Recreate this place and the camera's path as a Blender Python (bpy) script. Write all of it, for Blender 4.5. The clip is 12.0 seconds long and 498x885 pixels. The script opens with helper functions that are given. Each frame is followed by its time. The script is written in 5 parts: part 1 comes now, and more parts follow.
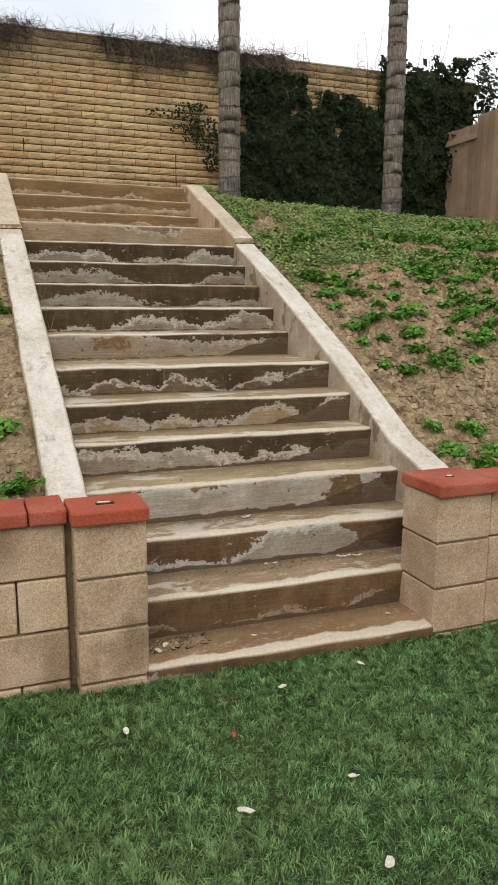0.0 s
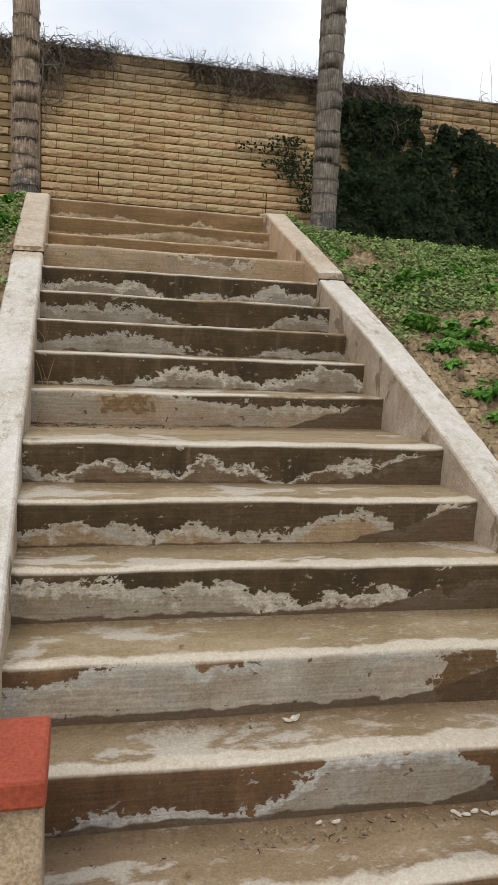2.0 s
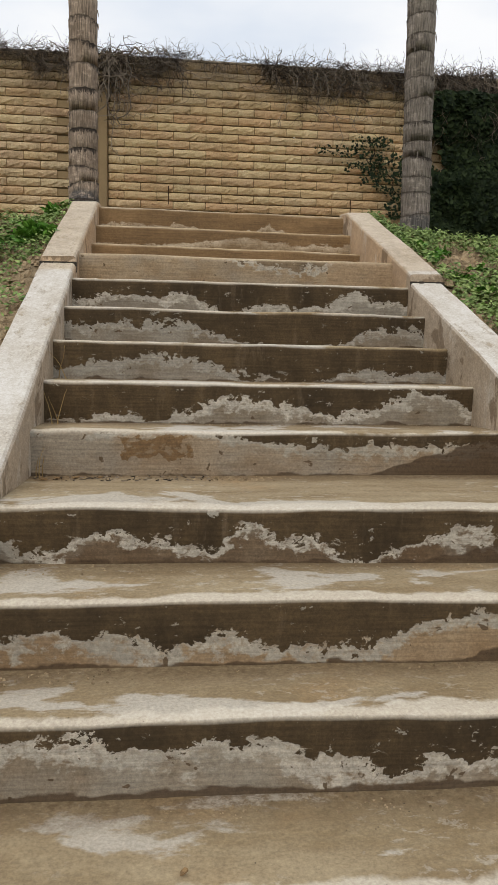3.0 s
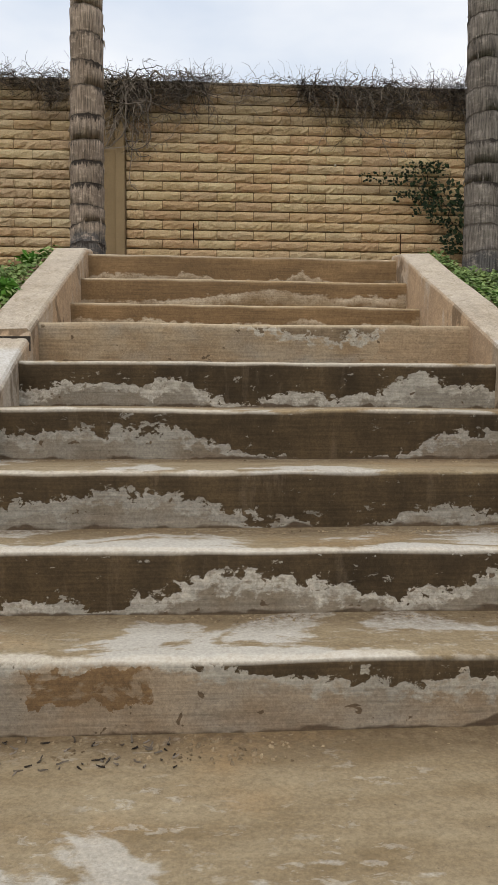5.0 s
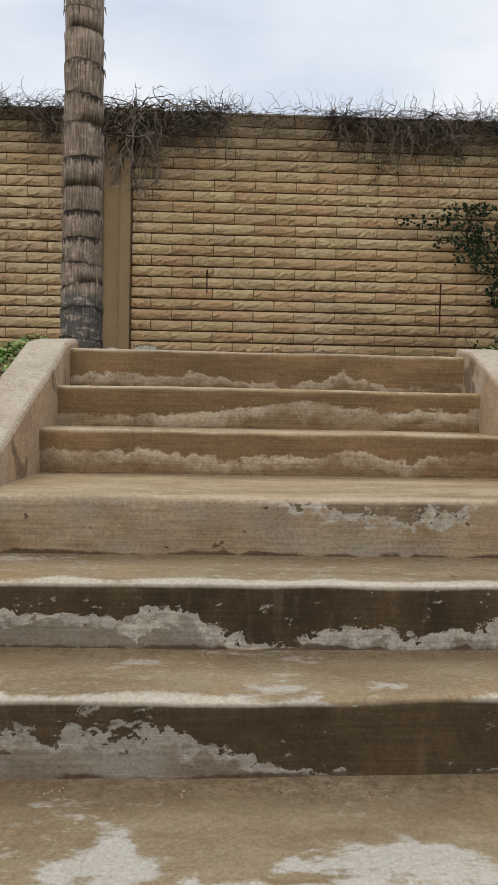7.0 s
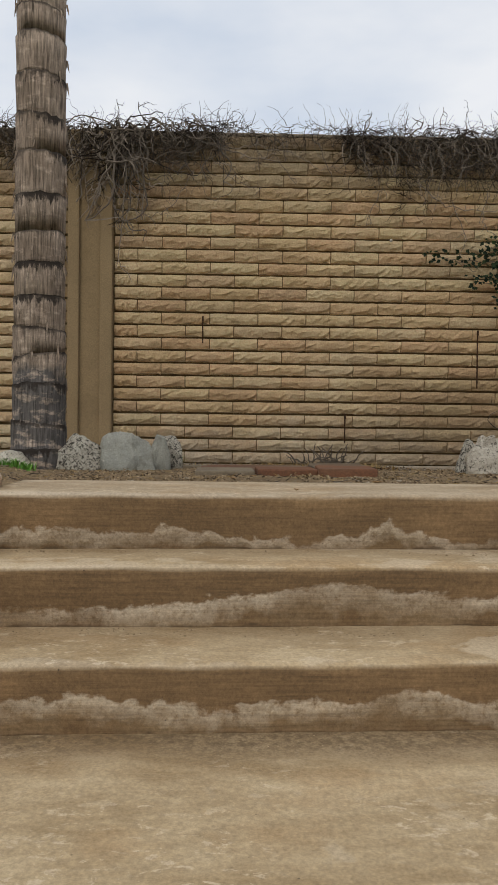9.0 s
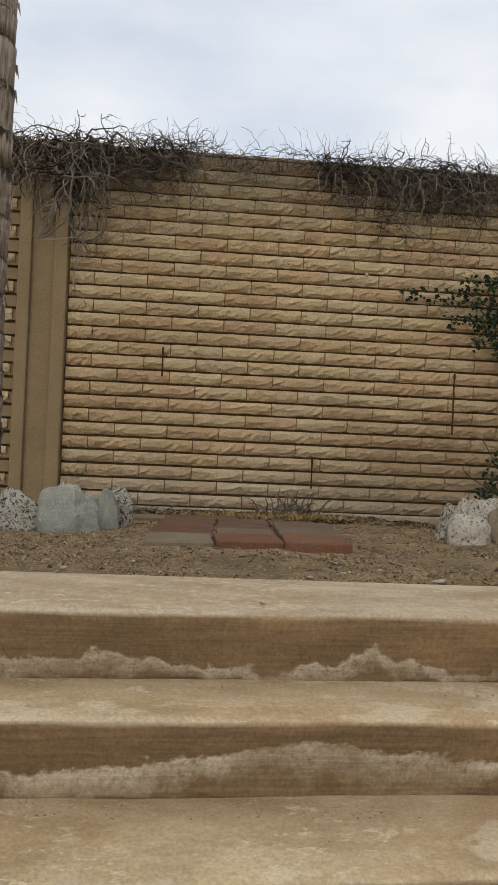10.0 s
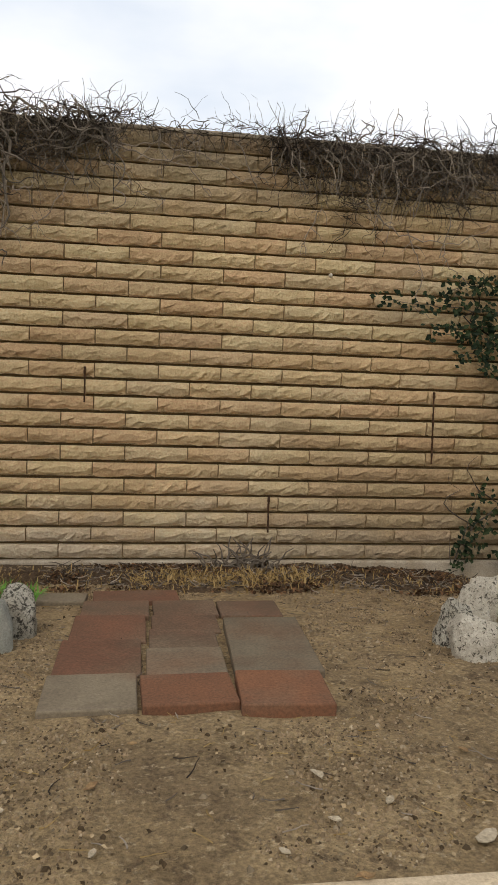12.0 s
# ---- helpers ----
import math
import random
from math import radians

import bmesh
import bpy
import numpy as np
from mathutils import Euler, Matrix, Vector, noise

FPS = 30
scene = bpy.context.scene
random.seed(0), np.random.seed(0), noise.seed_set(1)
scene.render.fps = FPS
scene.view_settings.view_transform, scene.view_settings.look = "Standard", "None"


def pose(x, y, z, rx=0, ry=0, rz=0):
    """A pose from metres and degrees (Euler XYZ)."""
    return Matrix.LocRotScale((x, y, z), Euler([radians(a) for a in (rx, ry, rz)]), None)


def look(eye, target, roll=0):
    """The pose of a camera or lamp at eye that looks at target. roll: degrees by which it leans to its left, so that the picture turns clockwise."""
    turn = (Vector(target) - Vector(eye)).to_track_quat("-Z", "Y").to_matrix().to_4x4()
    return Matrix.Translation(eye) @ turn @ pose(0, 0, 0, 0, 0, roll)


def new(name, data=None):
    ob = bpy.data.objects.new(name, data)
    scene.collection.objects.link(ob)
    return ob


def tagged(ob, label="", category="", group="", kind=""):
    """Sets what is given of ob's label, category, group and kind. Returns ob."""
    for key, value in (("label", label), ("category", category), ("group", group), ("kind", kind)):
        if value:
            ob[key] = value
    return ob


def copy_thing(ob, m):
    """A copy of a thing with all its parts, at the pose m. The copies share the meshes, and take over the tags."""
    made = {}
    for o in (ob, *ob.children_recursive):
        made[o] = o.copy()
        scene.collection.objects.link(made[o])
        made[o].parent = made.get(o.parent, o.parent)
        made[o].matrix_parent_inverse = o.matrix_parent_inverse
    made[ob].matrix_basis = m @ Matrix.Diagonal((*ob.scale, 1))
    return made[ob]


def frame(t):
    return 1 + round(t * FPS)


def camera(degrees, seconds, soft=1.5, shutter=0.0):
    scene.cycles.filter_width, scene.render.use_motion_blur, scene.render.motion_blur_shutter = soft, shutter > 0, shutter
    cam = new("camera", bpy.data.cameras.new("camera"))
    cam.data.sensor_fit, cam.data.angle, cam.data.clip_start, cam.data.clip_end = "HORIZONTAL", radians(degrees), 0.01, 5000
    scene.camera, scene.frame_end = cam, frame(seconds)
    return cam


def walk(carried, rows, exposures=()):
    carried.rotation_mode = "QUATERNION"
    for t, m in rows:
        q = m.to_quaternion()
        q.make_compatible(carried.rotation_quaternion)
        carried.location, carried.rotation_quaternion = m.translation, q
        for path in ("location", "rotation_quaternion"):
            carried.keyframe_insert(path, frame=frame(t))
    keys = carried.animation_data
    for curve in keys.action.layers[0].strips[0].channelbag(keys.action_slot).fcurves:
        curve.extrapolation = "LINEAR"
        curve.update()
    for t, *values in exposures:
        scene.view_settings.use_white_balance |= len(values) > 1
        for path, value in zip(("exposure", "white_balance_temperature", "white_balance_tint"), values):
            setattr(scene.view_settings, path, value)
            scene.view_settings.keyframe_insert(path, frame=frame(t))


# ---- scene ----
cam = camera(37.0, 12.0)
PATH = [
    (0, (0.065, 0.796, 1.956), (0.766, 2.63, 1.579), 0.2),
    (0.5, (0.189, 1.158, 1.926), (0.884, 2.999, 1.572), 1.3),
    (1, (0.349, 1.522, 1.911), (1.055, 3.363, 1.573), 1.4),
    (1.5, (0.581, 1.907, 1.932), (1.14, 3.808, 1.662), 1.6),
    (2, (0.734, 2.271, 1.908), (1.2, 4.203, 1.68), 2.3),
    (2.5, (0.893, 2.692, 1.939), (1.295, 4.638, 1.719), 1.3),
    (3, (1.026, 3.133, 1.919), (1.247, 5.113, 1.746), 0.9),
    (3.2, (1.071, 3.302, 1.944), (1.204, 5.289, 1.768), 0.2),
    (4.8, (1.238, 4.201, 2.196), (1.377, 6.194, 2.112), 1.2),
    (5, (1.244, 4.277, 2.244), (1.341, 6.272, 2.147), 0.3),
    (5.5, (1.221, 4.493, 2.386), (1.352, 6.485, 2.275), 0.5),
    (6, (1.266, 4.718, 2.514), (1.385, 6.713, 2.436), 0.4),
    (6.5, (1.27, 4.971, 2.655), (1.291, 6.97, 2.605), -0.4),
    (6.7, (1.241, 5.07, 2.71), (1.303, 7.068, 2.655), 1.0),
    (8.3, (1.211, 5.898, 3.093), (1.291, 7.894, 3.005), 1.0),
    (8.5, (1.235, 6.012, 3.127), (1.33, 8.009, 3.063), 1.2),
    (9, (1.268, 6.287, 3.273), (1.317, 8.286, 3.237), 0.7),
    (9.5, (1.239, 6.522, 3.396), (1.29, 8.521, 3.358), 1.7),
    (10, (1.279, 6.714, 3.482), (1.431, 8.708, 3.486), 2.6),
    (10.5, (1.315, 6.96, 3.61), (1.433, 8.956, 3.611), 1.9),
    (11, (1.301, 7.186, 3.732), (1.494, 9.176, 3.678), 2.4),
    (11.5, (1.343, 7.389, 3.784), (1.57, 9.375, 3.736), 2.1),
    (12, (1.369, 7.644, 3.906), (1.66, 9.621, 3.83), 1.7),
]
walk(cam, [(t, look(eye, target, roll)) for t, eye, target, roll in PATH],
     [(0, 0.18, 7500, 10), (1.0, 0.36, 7450, 10), (1.5, 0.46, 7350, 10), (2.0, 0.06, 7200, 10), (3.0, 0.0, 7250, 10), (5.5, -0.03, 7000, 10), (6.5, -0.08, 6950, 10), (9.0, -0.2, 7050, 10), (10.0, -0.13, 7050, 10), (10.5, 0.0, 7200, 10), (11.0, 0.06, 7250, 10), (11.5, -0.03, 7200, 10), (12.0, 0.17, 7400, 10)])

# ---- world and sun ----
world = bpy.data.worlds.new("overcast")
scene.world = world
world.use_nodes = True
wn, wl = world.node_tree.nodes, world.node_tree.links
wn.clear()
w_out = wn.new("ShaderNodeOutputWorld")
w_bg = wn.new("ShaderNodeBackground")
w_sky = wn.new("ShaderNodeTexSky")
w_sky.sky_type, w_sky.sun_disc = "NISHITA", False
w_sky.sun_elevation, w_sky.sun_rotation = radians(55), radians(200)
w_noise = wn.new("ShaderNodeTexNoise")
w_noise.inputs["Scale"].default_value, w_noise.inputs["Detail"].default_value = 3.0, 5.0
w_map = wn.new("ShaderNodeMapping")
w_map.inputs["Scale"].default_value = (1, 1, 2.6)
w_co = wn.new("ShaderNodeTexCoord")
w_ramp = wn.new("ShaderNodeValToRGB")
w_ramp.color_ramp.elements[0].position, w_ramp.color_ramp.elements[1].position = 0.3, 0.62
w_ramp.color_ramp.elements[0].color = (7.2, 8.4, 10.4, 1)
w_ramp.color_ramp.elements[1].color = (10.0, 10.7, 11.9, 1)
w_mix = wn.new("ShaderNodeMixRGB")
w_mix.inputs[0].default_value = 0.9
w_bg.inputs["Strength"].default_value = 0.1
wl.new(w_co.outputs["Generated"], w_map.inputs["Vector"])
wl.new(w_map.outputs["Vector"], w_noise.inputs["Vector"])
wl.new(w_noise.outputs["Fac"], w_ramp.inputs["Fac"])
wl.new(w_sky.outputs["Color"], w_mix.inputs[1])
wl.new(w_ramp.outputs["Color"], w_mix.inputs[2])
wl.new(w_mix.outputs["Color"], w_bg.inputs["Color"])
wl.new(w_bg.outputs["Background"], w_out.inputs["Surface"])
sun = new("sun", bpy.data.lights.new("sun", "SUN"))
sun.data.energy, sun.data.angle, sun.data.color = 0.85, radians(25), (1.0, 0.95, 0.88)
sun.matrix_world = look((-3, -6, 14), (1.4, 6, 2))


# ---- materials ----
class Mat:
    """A small builder for procedural materials."""

    def __init__(self, name, rough=0.85, metal=0.0):
        self.m = bpy.data.materials.new(name)
        self.m.use_nodes = True
        self.n, self.l = self.m.node_tree.nodes, self.m.node_tree.links
        self.b = self.n["Principled BSDF"]
        self.b.inputs["Roughness"].default_value = rough
        self.b.inputs["Metallic"].default_value = metal
        self.b.inputs["Specular IOR Level"].default_value = 0.3
        self.co = self.n.new("ShaderNodeTexCoord").outputs["Object"]

    def mapped(self, scale=(1, 1, 1), offset=(0, 0, 0), source=None):
        node = self.n.new("ShaderNodeMapping")
        node.inputs["Scale"].default_value, node.inputs["Location"].default_value = scale, offset
        self.l.new(source or self.co, node.inputs["Vector"])
        return node.outputs["Vector"]

    def noise(self, scale, detail=6.0, rough=0.6, vector=None, distort=0.0):
        node = self.n.new("ShaderNodeTexNoise")
        node.inputs["Scale"].default_value, node.inputs["Detail"].default_value = scale, detail
        node.inputs["Roughness"].default_value, node.inputs["Distortion"].default_value = rough, distort
        self.l.new(vector or self.co, node.inputs["Vector"])
        return node.outputs["Fac"]

    def voronoi(self, scale, vector=None, out="Distance"):
        node = self.n.new("ShaderNodeTexVoronoi")
        node.inputs["Scale"].default_value = scale
        self.l.new(vector or self.co, node.inputs["Vector"])
        return node.outputs[out]

    def ramp(self, source, stops):
        node = self.n.new("ShaderNodeValToRGB")
        ramp = node.color_ramp
        while len(ramp.elements) < len(stops):
            ramp.elements.new(0.5)
        for e, (p, c) in zip(ramp.elements, stops):
            e.position = p
            e.color = (c, c, c, 1) if isinstance(c, (int, float)) else (*c, 1)
        self.l.new(source, node.inputs["Fac"])
        return node.outputs["Color"]

    def _put(self, value, socket):
        if isinstance(value, bpy.types.NodeSocket):
            self.l.new(value, socket)
        elif isinstance(value, tuple):
            socket.default_value = (*value, 1)
        else:
            socket.default_value = value

    def mix(self, fac, a, b, how="MIX"):
        node = self.n.new("ShaderNodeMixRGB")
        node.blend_type = how
        for value, i in ((fac, 0), (a, 1), (b, 2)):
            self._put(value, node.inputs[i])
        return node.outputs["Color"]

    def maths(self, how, a, b=0.0):
        node = self.n.new("ShaderNodeMath")
        node.operation = how
        for value, i in ((a, 0), (b, 1)):
            self._put(value, node.inputs[i])
        return node.outputs["Value"]

    def axis(self, which, source=None):
        node = self.n.new("ShaderNodeSeparateXYZ")
        self.l.new(source or self.co, node.inputs[0])
        return node.outputs[which]

    def normal(self, which):
        node = self.n.new("ShaderNodeNewGeometry")
        return self.axis(which, node.outputs["Normal"])

    def random(self):
        return self.n.new("ShaderNodeObjectInfo").outputs["Random"]

    def island(self):
        return self.n.new("ShaderNodeNewGeometry").outputs["Random Per Island"]

    def world(self):
        return self.n.new("ShaderNodeNewGeometry").outputs["Position"]

    def done(self, colour, bump=None, strength=0.3, dist=0.01, rough=None):
        self._put(colour, self.b.inputs["Base Color"])
        if rough is not None:
            self._put(rough, self.b.inputs["Roughness"])
        if bump is not None:
            node = self.n.new("ShaderNodeBump")
            node.inputs["Strength"].default_value, node.inputs["Distance"].default_value = strength, dist
            self.l.new(bump, node.inputs["Height"])
            self.l.new(node.outputs["Normal"], self.b.inputs["Normal"])
        return self.m


def speckled(name, a, b, scale, fine=90, rough=0.9, strength=0.4, dist=0.006, stain=None, vary=0.0, grit=0.55):
    """Two colours mixed by broad noise, with fine grain and relief; stain: a third colour in blots."""
    k = Mat(name, rough)
    p = k.world()
    c = k.mix(k.ramp(k.noise(scale, 7, 0.65, p), ((0.35, 0.0), (0.65, 1.0))), a, b)
    if stain:
        c = k.mix(k.ramp(k.noise(scale * 0.45, 5, 0.6, k.mapped((1, 1, 1), (7, 3, 1), p)), ((0.5, 0.0), (0.66, 0.75))), c, stain)
    g = k.noise(fine, 4, 0.7, p)
    c = k.mix(grit, c, k.ramp(g, ((0.25, 0.15), (0.75, 0.88))), "OVERLAY")
    if vary:
        r = k.ramp(k.random(), ((0.0, 0.5 - vary), (1.0, 0.5 + vary)))
        c = k.mix(0.8, c, r, "OVERLAY")
    return k.done(c, k.mix(0.5, g, k.noise(scale * 5, 6, 0.6, p)), strength, dist)


def step_material(name, seed, dark, pale, base, levels, band, tread, rust=None, rust_box=None, worn=0.6, lipped=0.9, deep=0.29, smooth=False, crust=(0.64, 0.59, 0.50), dark_end=0.0, sheets=None):
    """Old poured concrete: damp stain on the upper riser with a lobed lower edge, lime bloom under it, a foot darkened
    by soil and painted shade.
    levels: height of the stain's lower edge at even steps across the riser, 0 at its foot, 1 at its top."""
    k = Mat(name, 0.88)
    z, y, x = k.axis("Z"), k.axis("Y"), k.axis("X")
    h = k.maths("DIVIDE", k.maths("ADD", z, 0.169), 0.169)

    def about(value, size):
        return k.maths("MULTIPLY", k.maths("SUBTRACT", value, 0.5), size)

    along = k.maths("DIVIDE", k.maths("ADD", x, about(k.noise(5, 3, 0.6, k.mapped((1, 1, 1), (seed, 0, 3))), 0.12)), 1.73)
    line = k.maths("MULTIPLY", k.ramp(along, [(i / (len(levels) - 1), v / 1.5 + 0.1) for i, v in enumerate(levels)]), 1.5)
    line = k.maths("SUBTRACT", line, 0.15)
    lobes = k.noise(11.0, 2.5, 0.5, k.mapped((0.8, 0.2, 1.15), (seed * 1.3, 0, seed)), 0.6)
    flakes = k.noise(38.0, 6, 0.68, k.mapped((0.85, 0.2, 1.1), (seed, 3, seed)), 0.3)
    blots = k.noise(16.0, 5, 0.66, k.mapped((0.75, 0.3, 1.25), (0, seed * 2.1, 5)), 0.5)
    grain = k.noise(120, 4, 0.75)
    fine = k.noise(46, 7, 0.75)
    wood = k.noise(14, 6, 0.65, k.mapped((0.35, 0.2, 8.0), (seed, 0, 0)))
    edge = k.maths("SUBTRACT", h, line)
    edge = k.maths("ADD", edge, k.maths("ADD", about(lobes, 0.60 if smooth else 0.78), about(flakes, 0.28 if smooth else 0.72)))
    edge = k.maths("ADD", edge, 0.5)
    damp = k.ramp(edge, ((0.475, 0.0), (0.535, 1.0)) if smooth else ((0.492, 0.0), (0.512, 1.0)))
    # lime bloom, brightest right under the stain and breaking up towards the foot
    under = k.ramp(edge, ((max(0.01, 0.5 - band * (1.15 if smooth else 1.5)), 0.0), (0.49, 1.0)))
    if smooth:
        bloom = k.mix(1.0, under, k.ramp(fine, ((0.36, 0.15), (0.54, 0.9))), "MULTIPLY")
        bloom = k.mix(1.0, bloom, k.ramp(k.noise(3.6, 3, 0.5, k.mapped((1, 0.2, 0.6), (seed * 1.7, 2, 1))), ((0.38, 0.2), (0.56, 1.0))), "MULTIPLY")
    else:
        bloom = k.mix(1.0, k.ramp(k.maths("ADD", under, about(blots, 1.5)), ((0.40, 0.0), (0.66, 1.0))), k.ramp(flakes, ((0.34, 0.25), (0.50, 1.0))), "MULTIPLY")
    c = k.mix(k.ramp(k.noise(5, 6, 0.65, k.mapped((1, 1, 1), (seed, 4, 0))), ((0.35, 0.0), (0.65, 1.0))), base, tuple(v * w for v, w in zip(base, (0.68, 0.60, 0.52))))
    c = k.mix(bloom, c, k.mix(k.ramp(fine, ((0.36, 0.0), (0.64, 1.0))), tuple(1.06 * v for v in pale), tuple(0.55 * v for v in pale)))
    if not smooth:
        c = k.mix(k.ramp(k.noise(2.1, 4, 0.6, k.mapped((1, 1, 1.5), (seed * 1.1, 3, 3))), ((0.48, 0.0), (0.62, 0.55))), c, (0.29, 0.265, 0.22))
        # spalled spots that show the brown stone under the bloom
        holes = k.ramp(k.noise(20, 3, 0.55, k.mapped((0.9, 0.3, 1.2), (seed, 9, 2)), 0.4), ((0.665, 0.0), (0.68, 0.92)))
        c = k.mix(holes, c, (0.11, 0.072, 0.040))
    darker = k.mix(k.ramp(k.noise(4.5, 6, 0.65, k.mapped((0.6, 1, 1.2) if smooth else (1.2, 1, 0.6), (2, seed, 9))), ((0.36, 0.0), (0.66, 1.0))), dark, tuple((1.5 if smooth else 2.2) * v for v in dark))
    if not smooth:
        darker = k.mix(k.ramp(k.noise(24, 5, 0.68, k.mapped((0.8, 1, 1.3), (seed, 0, 1)), 0.4), ((0.635, 0.0), (0.66, 0.75))), darker, tuple(0.62 * v for v in pale))
        darker = k.mix(k.ramp(k.noise(6, 5, 0.65, k.mapped((2.4, 1, 0.35), (seed, 5, 1))), ((0.58, 0.0), (0.72, 0.4))), darker, (0.20, 0.145, 0.095))
    c = k.mix(damp, c, darker)
    if rust:
        x0, x1, z0, z1 = rust_box
        wob, wob2 = about(k.noise(9, 4, 0.6), 0.20), about(k.noise(13, 5, 0.65, k.mapped((1, 1, 1), (3, 1, 8))), 0.12)
        xx, zz = k.maths("ADD", x, wob), k.maths("ADD", z, wob2)
        inside = k.maths("MULTIPLY", k.maths("MULTIPLY", k.maths("GREATER_THAN", xx, x0), k.maths("LESS_THAN", xx, x1)), k.maths("MULTIPLY", k.maths("GREATER_THAN", zz, z0), k.maths("LESS_THAN", zz, z1)))
        inside = k.mix(1.0, inside, k.ramp(blots, ((0.40, 0.2), (0.47, 1.0))), "MULTIPLY")
        c = k.mix(inside, c, k.mix(k.ramp(fine, ((0.35, 0.0), (0.65, 1.0))), rust, tuple(0.55 * v for v in rust)))
    # brown foot of the riser: soil, with the crack's shadow painted in; higher towards one end on the low steps
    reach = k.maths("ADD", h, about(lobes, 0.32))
    if dark_end:
        reach = k.maths("SUBTRACT", reach, k.ramp(k.maths("DIVIDE", x, 1.73), ((0.70, 0.0), (1.0, dark_end))))
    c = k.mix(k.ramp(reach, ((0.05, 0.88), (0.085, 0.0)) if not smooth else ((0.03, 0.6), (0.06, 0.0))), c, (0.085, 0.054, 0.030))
    c = k.mix(0.52, c, k.ramp(wood, ((0.25, 0.2), (0.75, 0.78))), "OVERLAY")
    # the tread: tan stone, brown soiling, smooth lime sheets that run out to the front edge
    t1 = k.noise(3.2, 8, 0.68, k.mapped((0.7, 2.0, 1), (seed, 1, 2)))
    tc = k.mix(k.ramp(t1, ((0.36, 0.0), (0.62, 1.0))), tread, tuple(v * w for v, w in zip(tread, (0.66, 0.60, 0.52))))
    tc = k.mix(k.ramp(k.noise(2.3, 4, 0.6, k.mapped((1, 1.4, 1), (seed * 1.9, 2, 2))), ((0.54, 0.0), (0.66, 0.4))), tc, (0.40, 0.25, 0.12))
    sheet_at = k.maths("ADD", k.noise(2.4, 4, 0.55, k.mapped((0.8, 1.5, 1), (3, seed, 2)), 0.7), about(k.noise(15, 7, 0.7, k.mapped((0.8, 1.6, 1), (seed, 3, 2))), 0.24))
    sheet_at = k.maths("SUBTRACT", sheet_at, k.maths("MULTIPLY", y, 0.30))
    if sheets:
        sheet_at = k.maths("ADD", sheet_at, k.maths("SUBTRACT", k.ramp(k.maths("DIVIDE", x, 1.73), [(i / (len(sheets) - 1), v + 0.5) for i, v in enumerate(sheets)]), 0.5))
    cut = 0.60 - 0.13 * worn
    tc = k.mix(k.ramp(sheet_at, ((cut, 0.0), (cut + 0.035, 0.25 + 0.7 * worn), (cut + 0.15, 0.35 + 0.65 * worn))), tc, k.mix(k.ramp(fine, ((0.35, 0.0), (0.7, 1.0))), crust, tuple(0.8 * v for v in crust)))
    # thin flakes of lime in loose swarms
    swarm = k.mix(1.0, k.ramp(k.noise(26, 7, 0.72, k.mapped((0.7, 1.3, 1), (seed, 6, 1)), 0.4), ((0.56, 0.0), (0.60, 0.75 if crust[2] < 0.4 else 0.3))), k.ramp(k.noise(3.1, 3, 0.5, k.mapped((1, 1, 1), (seed * 0.7, 1, 8))), ((0.47, 0.0), (0.56, 1.0))), "MULTIPLY")
    tc = k.mix(swarm, tc, crust)
    wave = about(k.noise(5, 6, 0.6, k.mapped((1, 1, 1), (0, seed, 6))), 0.15)
    lip = k.ramp(k.maths("ADD", y, wave), ((0.030, lipped), (0.046, 0.0)))
    tc = k.mix(lip, tc, (0.66, 0.585, 0.475))
    # back of the tread: gritty soil, corner shade painted into the same brown
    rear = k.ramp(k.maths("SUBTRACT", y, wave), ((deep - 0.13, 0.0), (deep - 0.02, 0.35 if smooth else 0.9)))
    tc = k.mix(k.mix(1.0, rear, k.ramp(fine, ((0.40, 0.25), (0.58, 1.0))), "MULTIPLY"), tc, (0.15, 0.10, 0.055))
    up = k.ramp(k.normal("Z"), ((0.35, 0.0), (0.7, 1.0)))
    c = k.mix(up, c, tc)
    c = k.mix(0.5, c, k.ramp(grain, ((0.25, 0.22), (0.75, 0.8))), "OVERLAY")
    c = k.mix(0.3, c, k.ramp(fine, ((0.25, 0.22), (0.75, 0.8))), "OVERLAY")
    pits = k.ramp(k.voronoi(38), ((0.05, 1.0), (0.10, 0.0)))
    c = k.mix(k.mix(1.0, pits, k.ramp(flakes, ((0.55, 0.0), (0.62, 0.8))), "MULTIPLY"), c, (0.05, 0.035, 0.025))
    return k.done(c, k.mix(0.5, grain, k.mix(0.5, wood, k.mix(0.5, fine, lobes))), 0.6, 0.006)


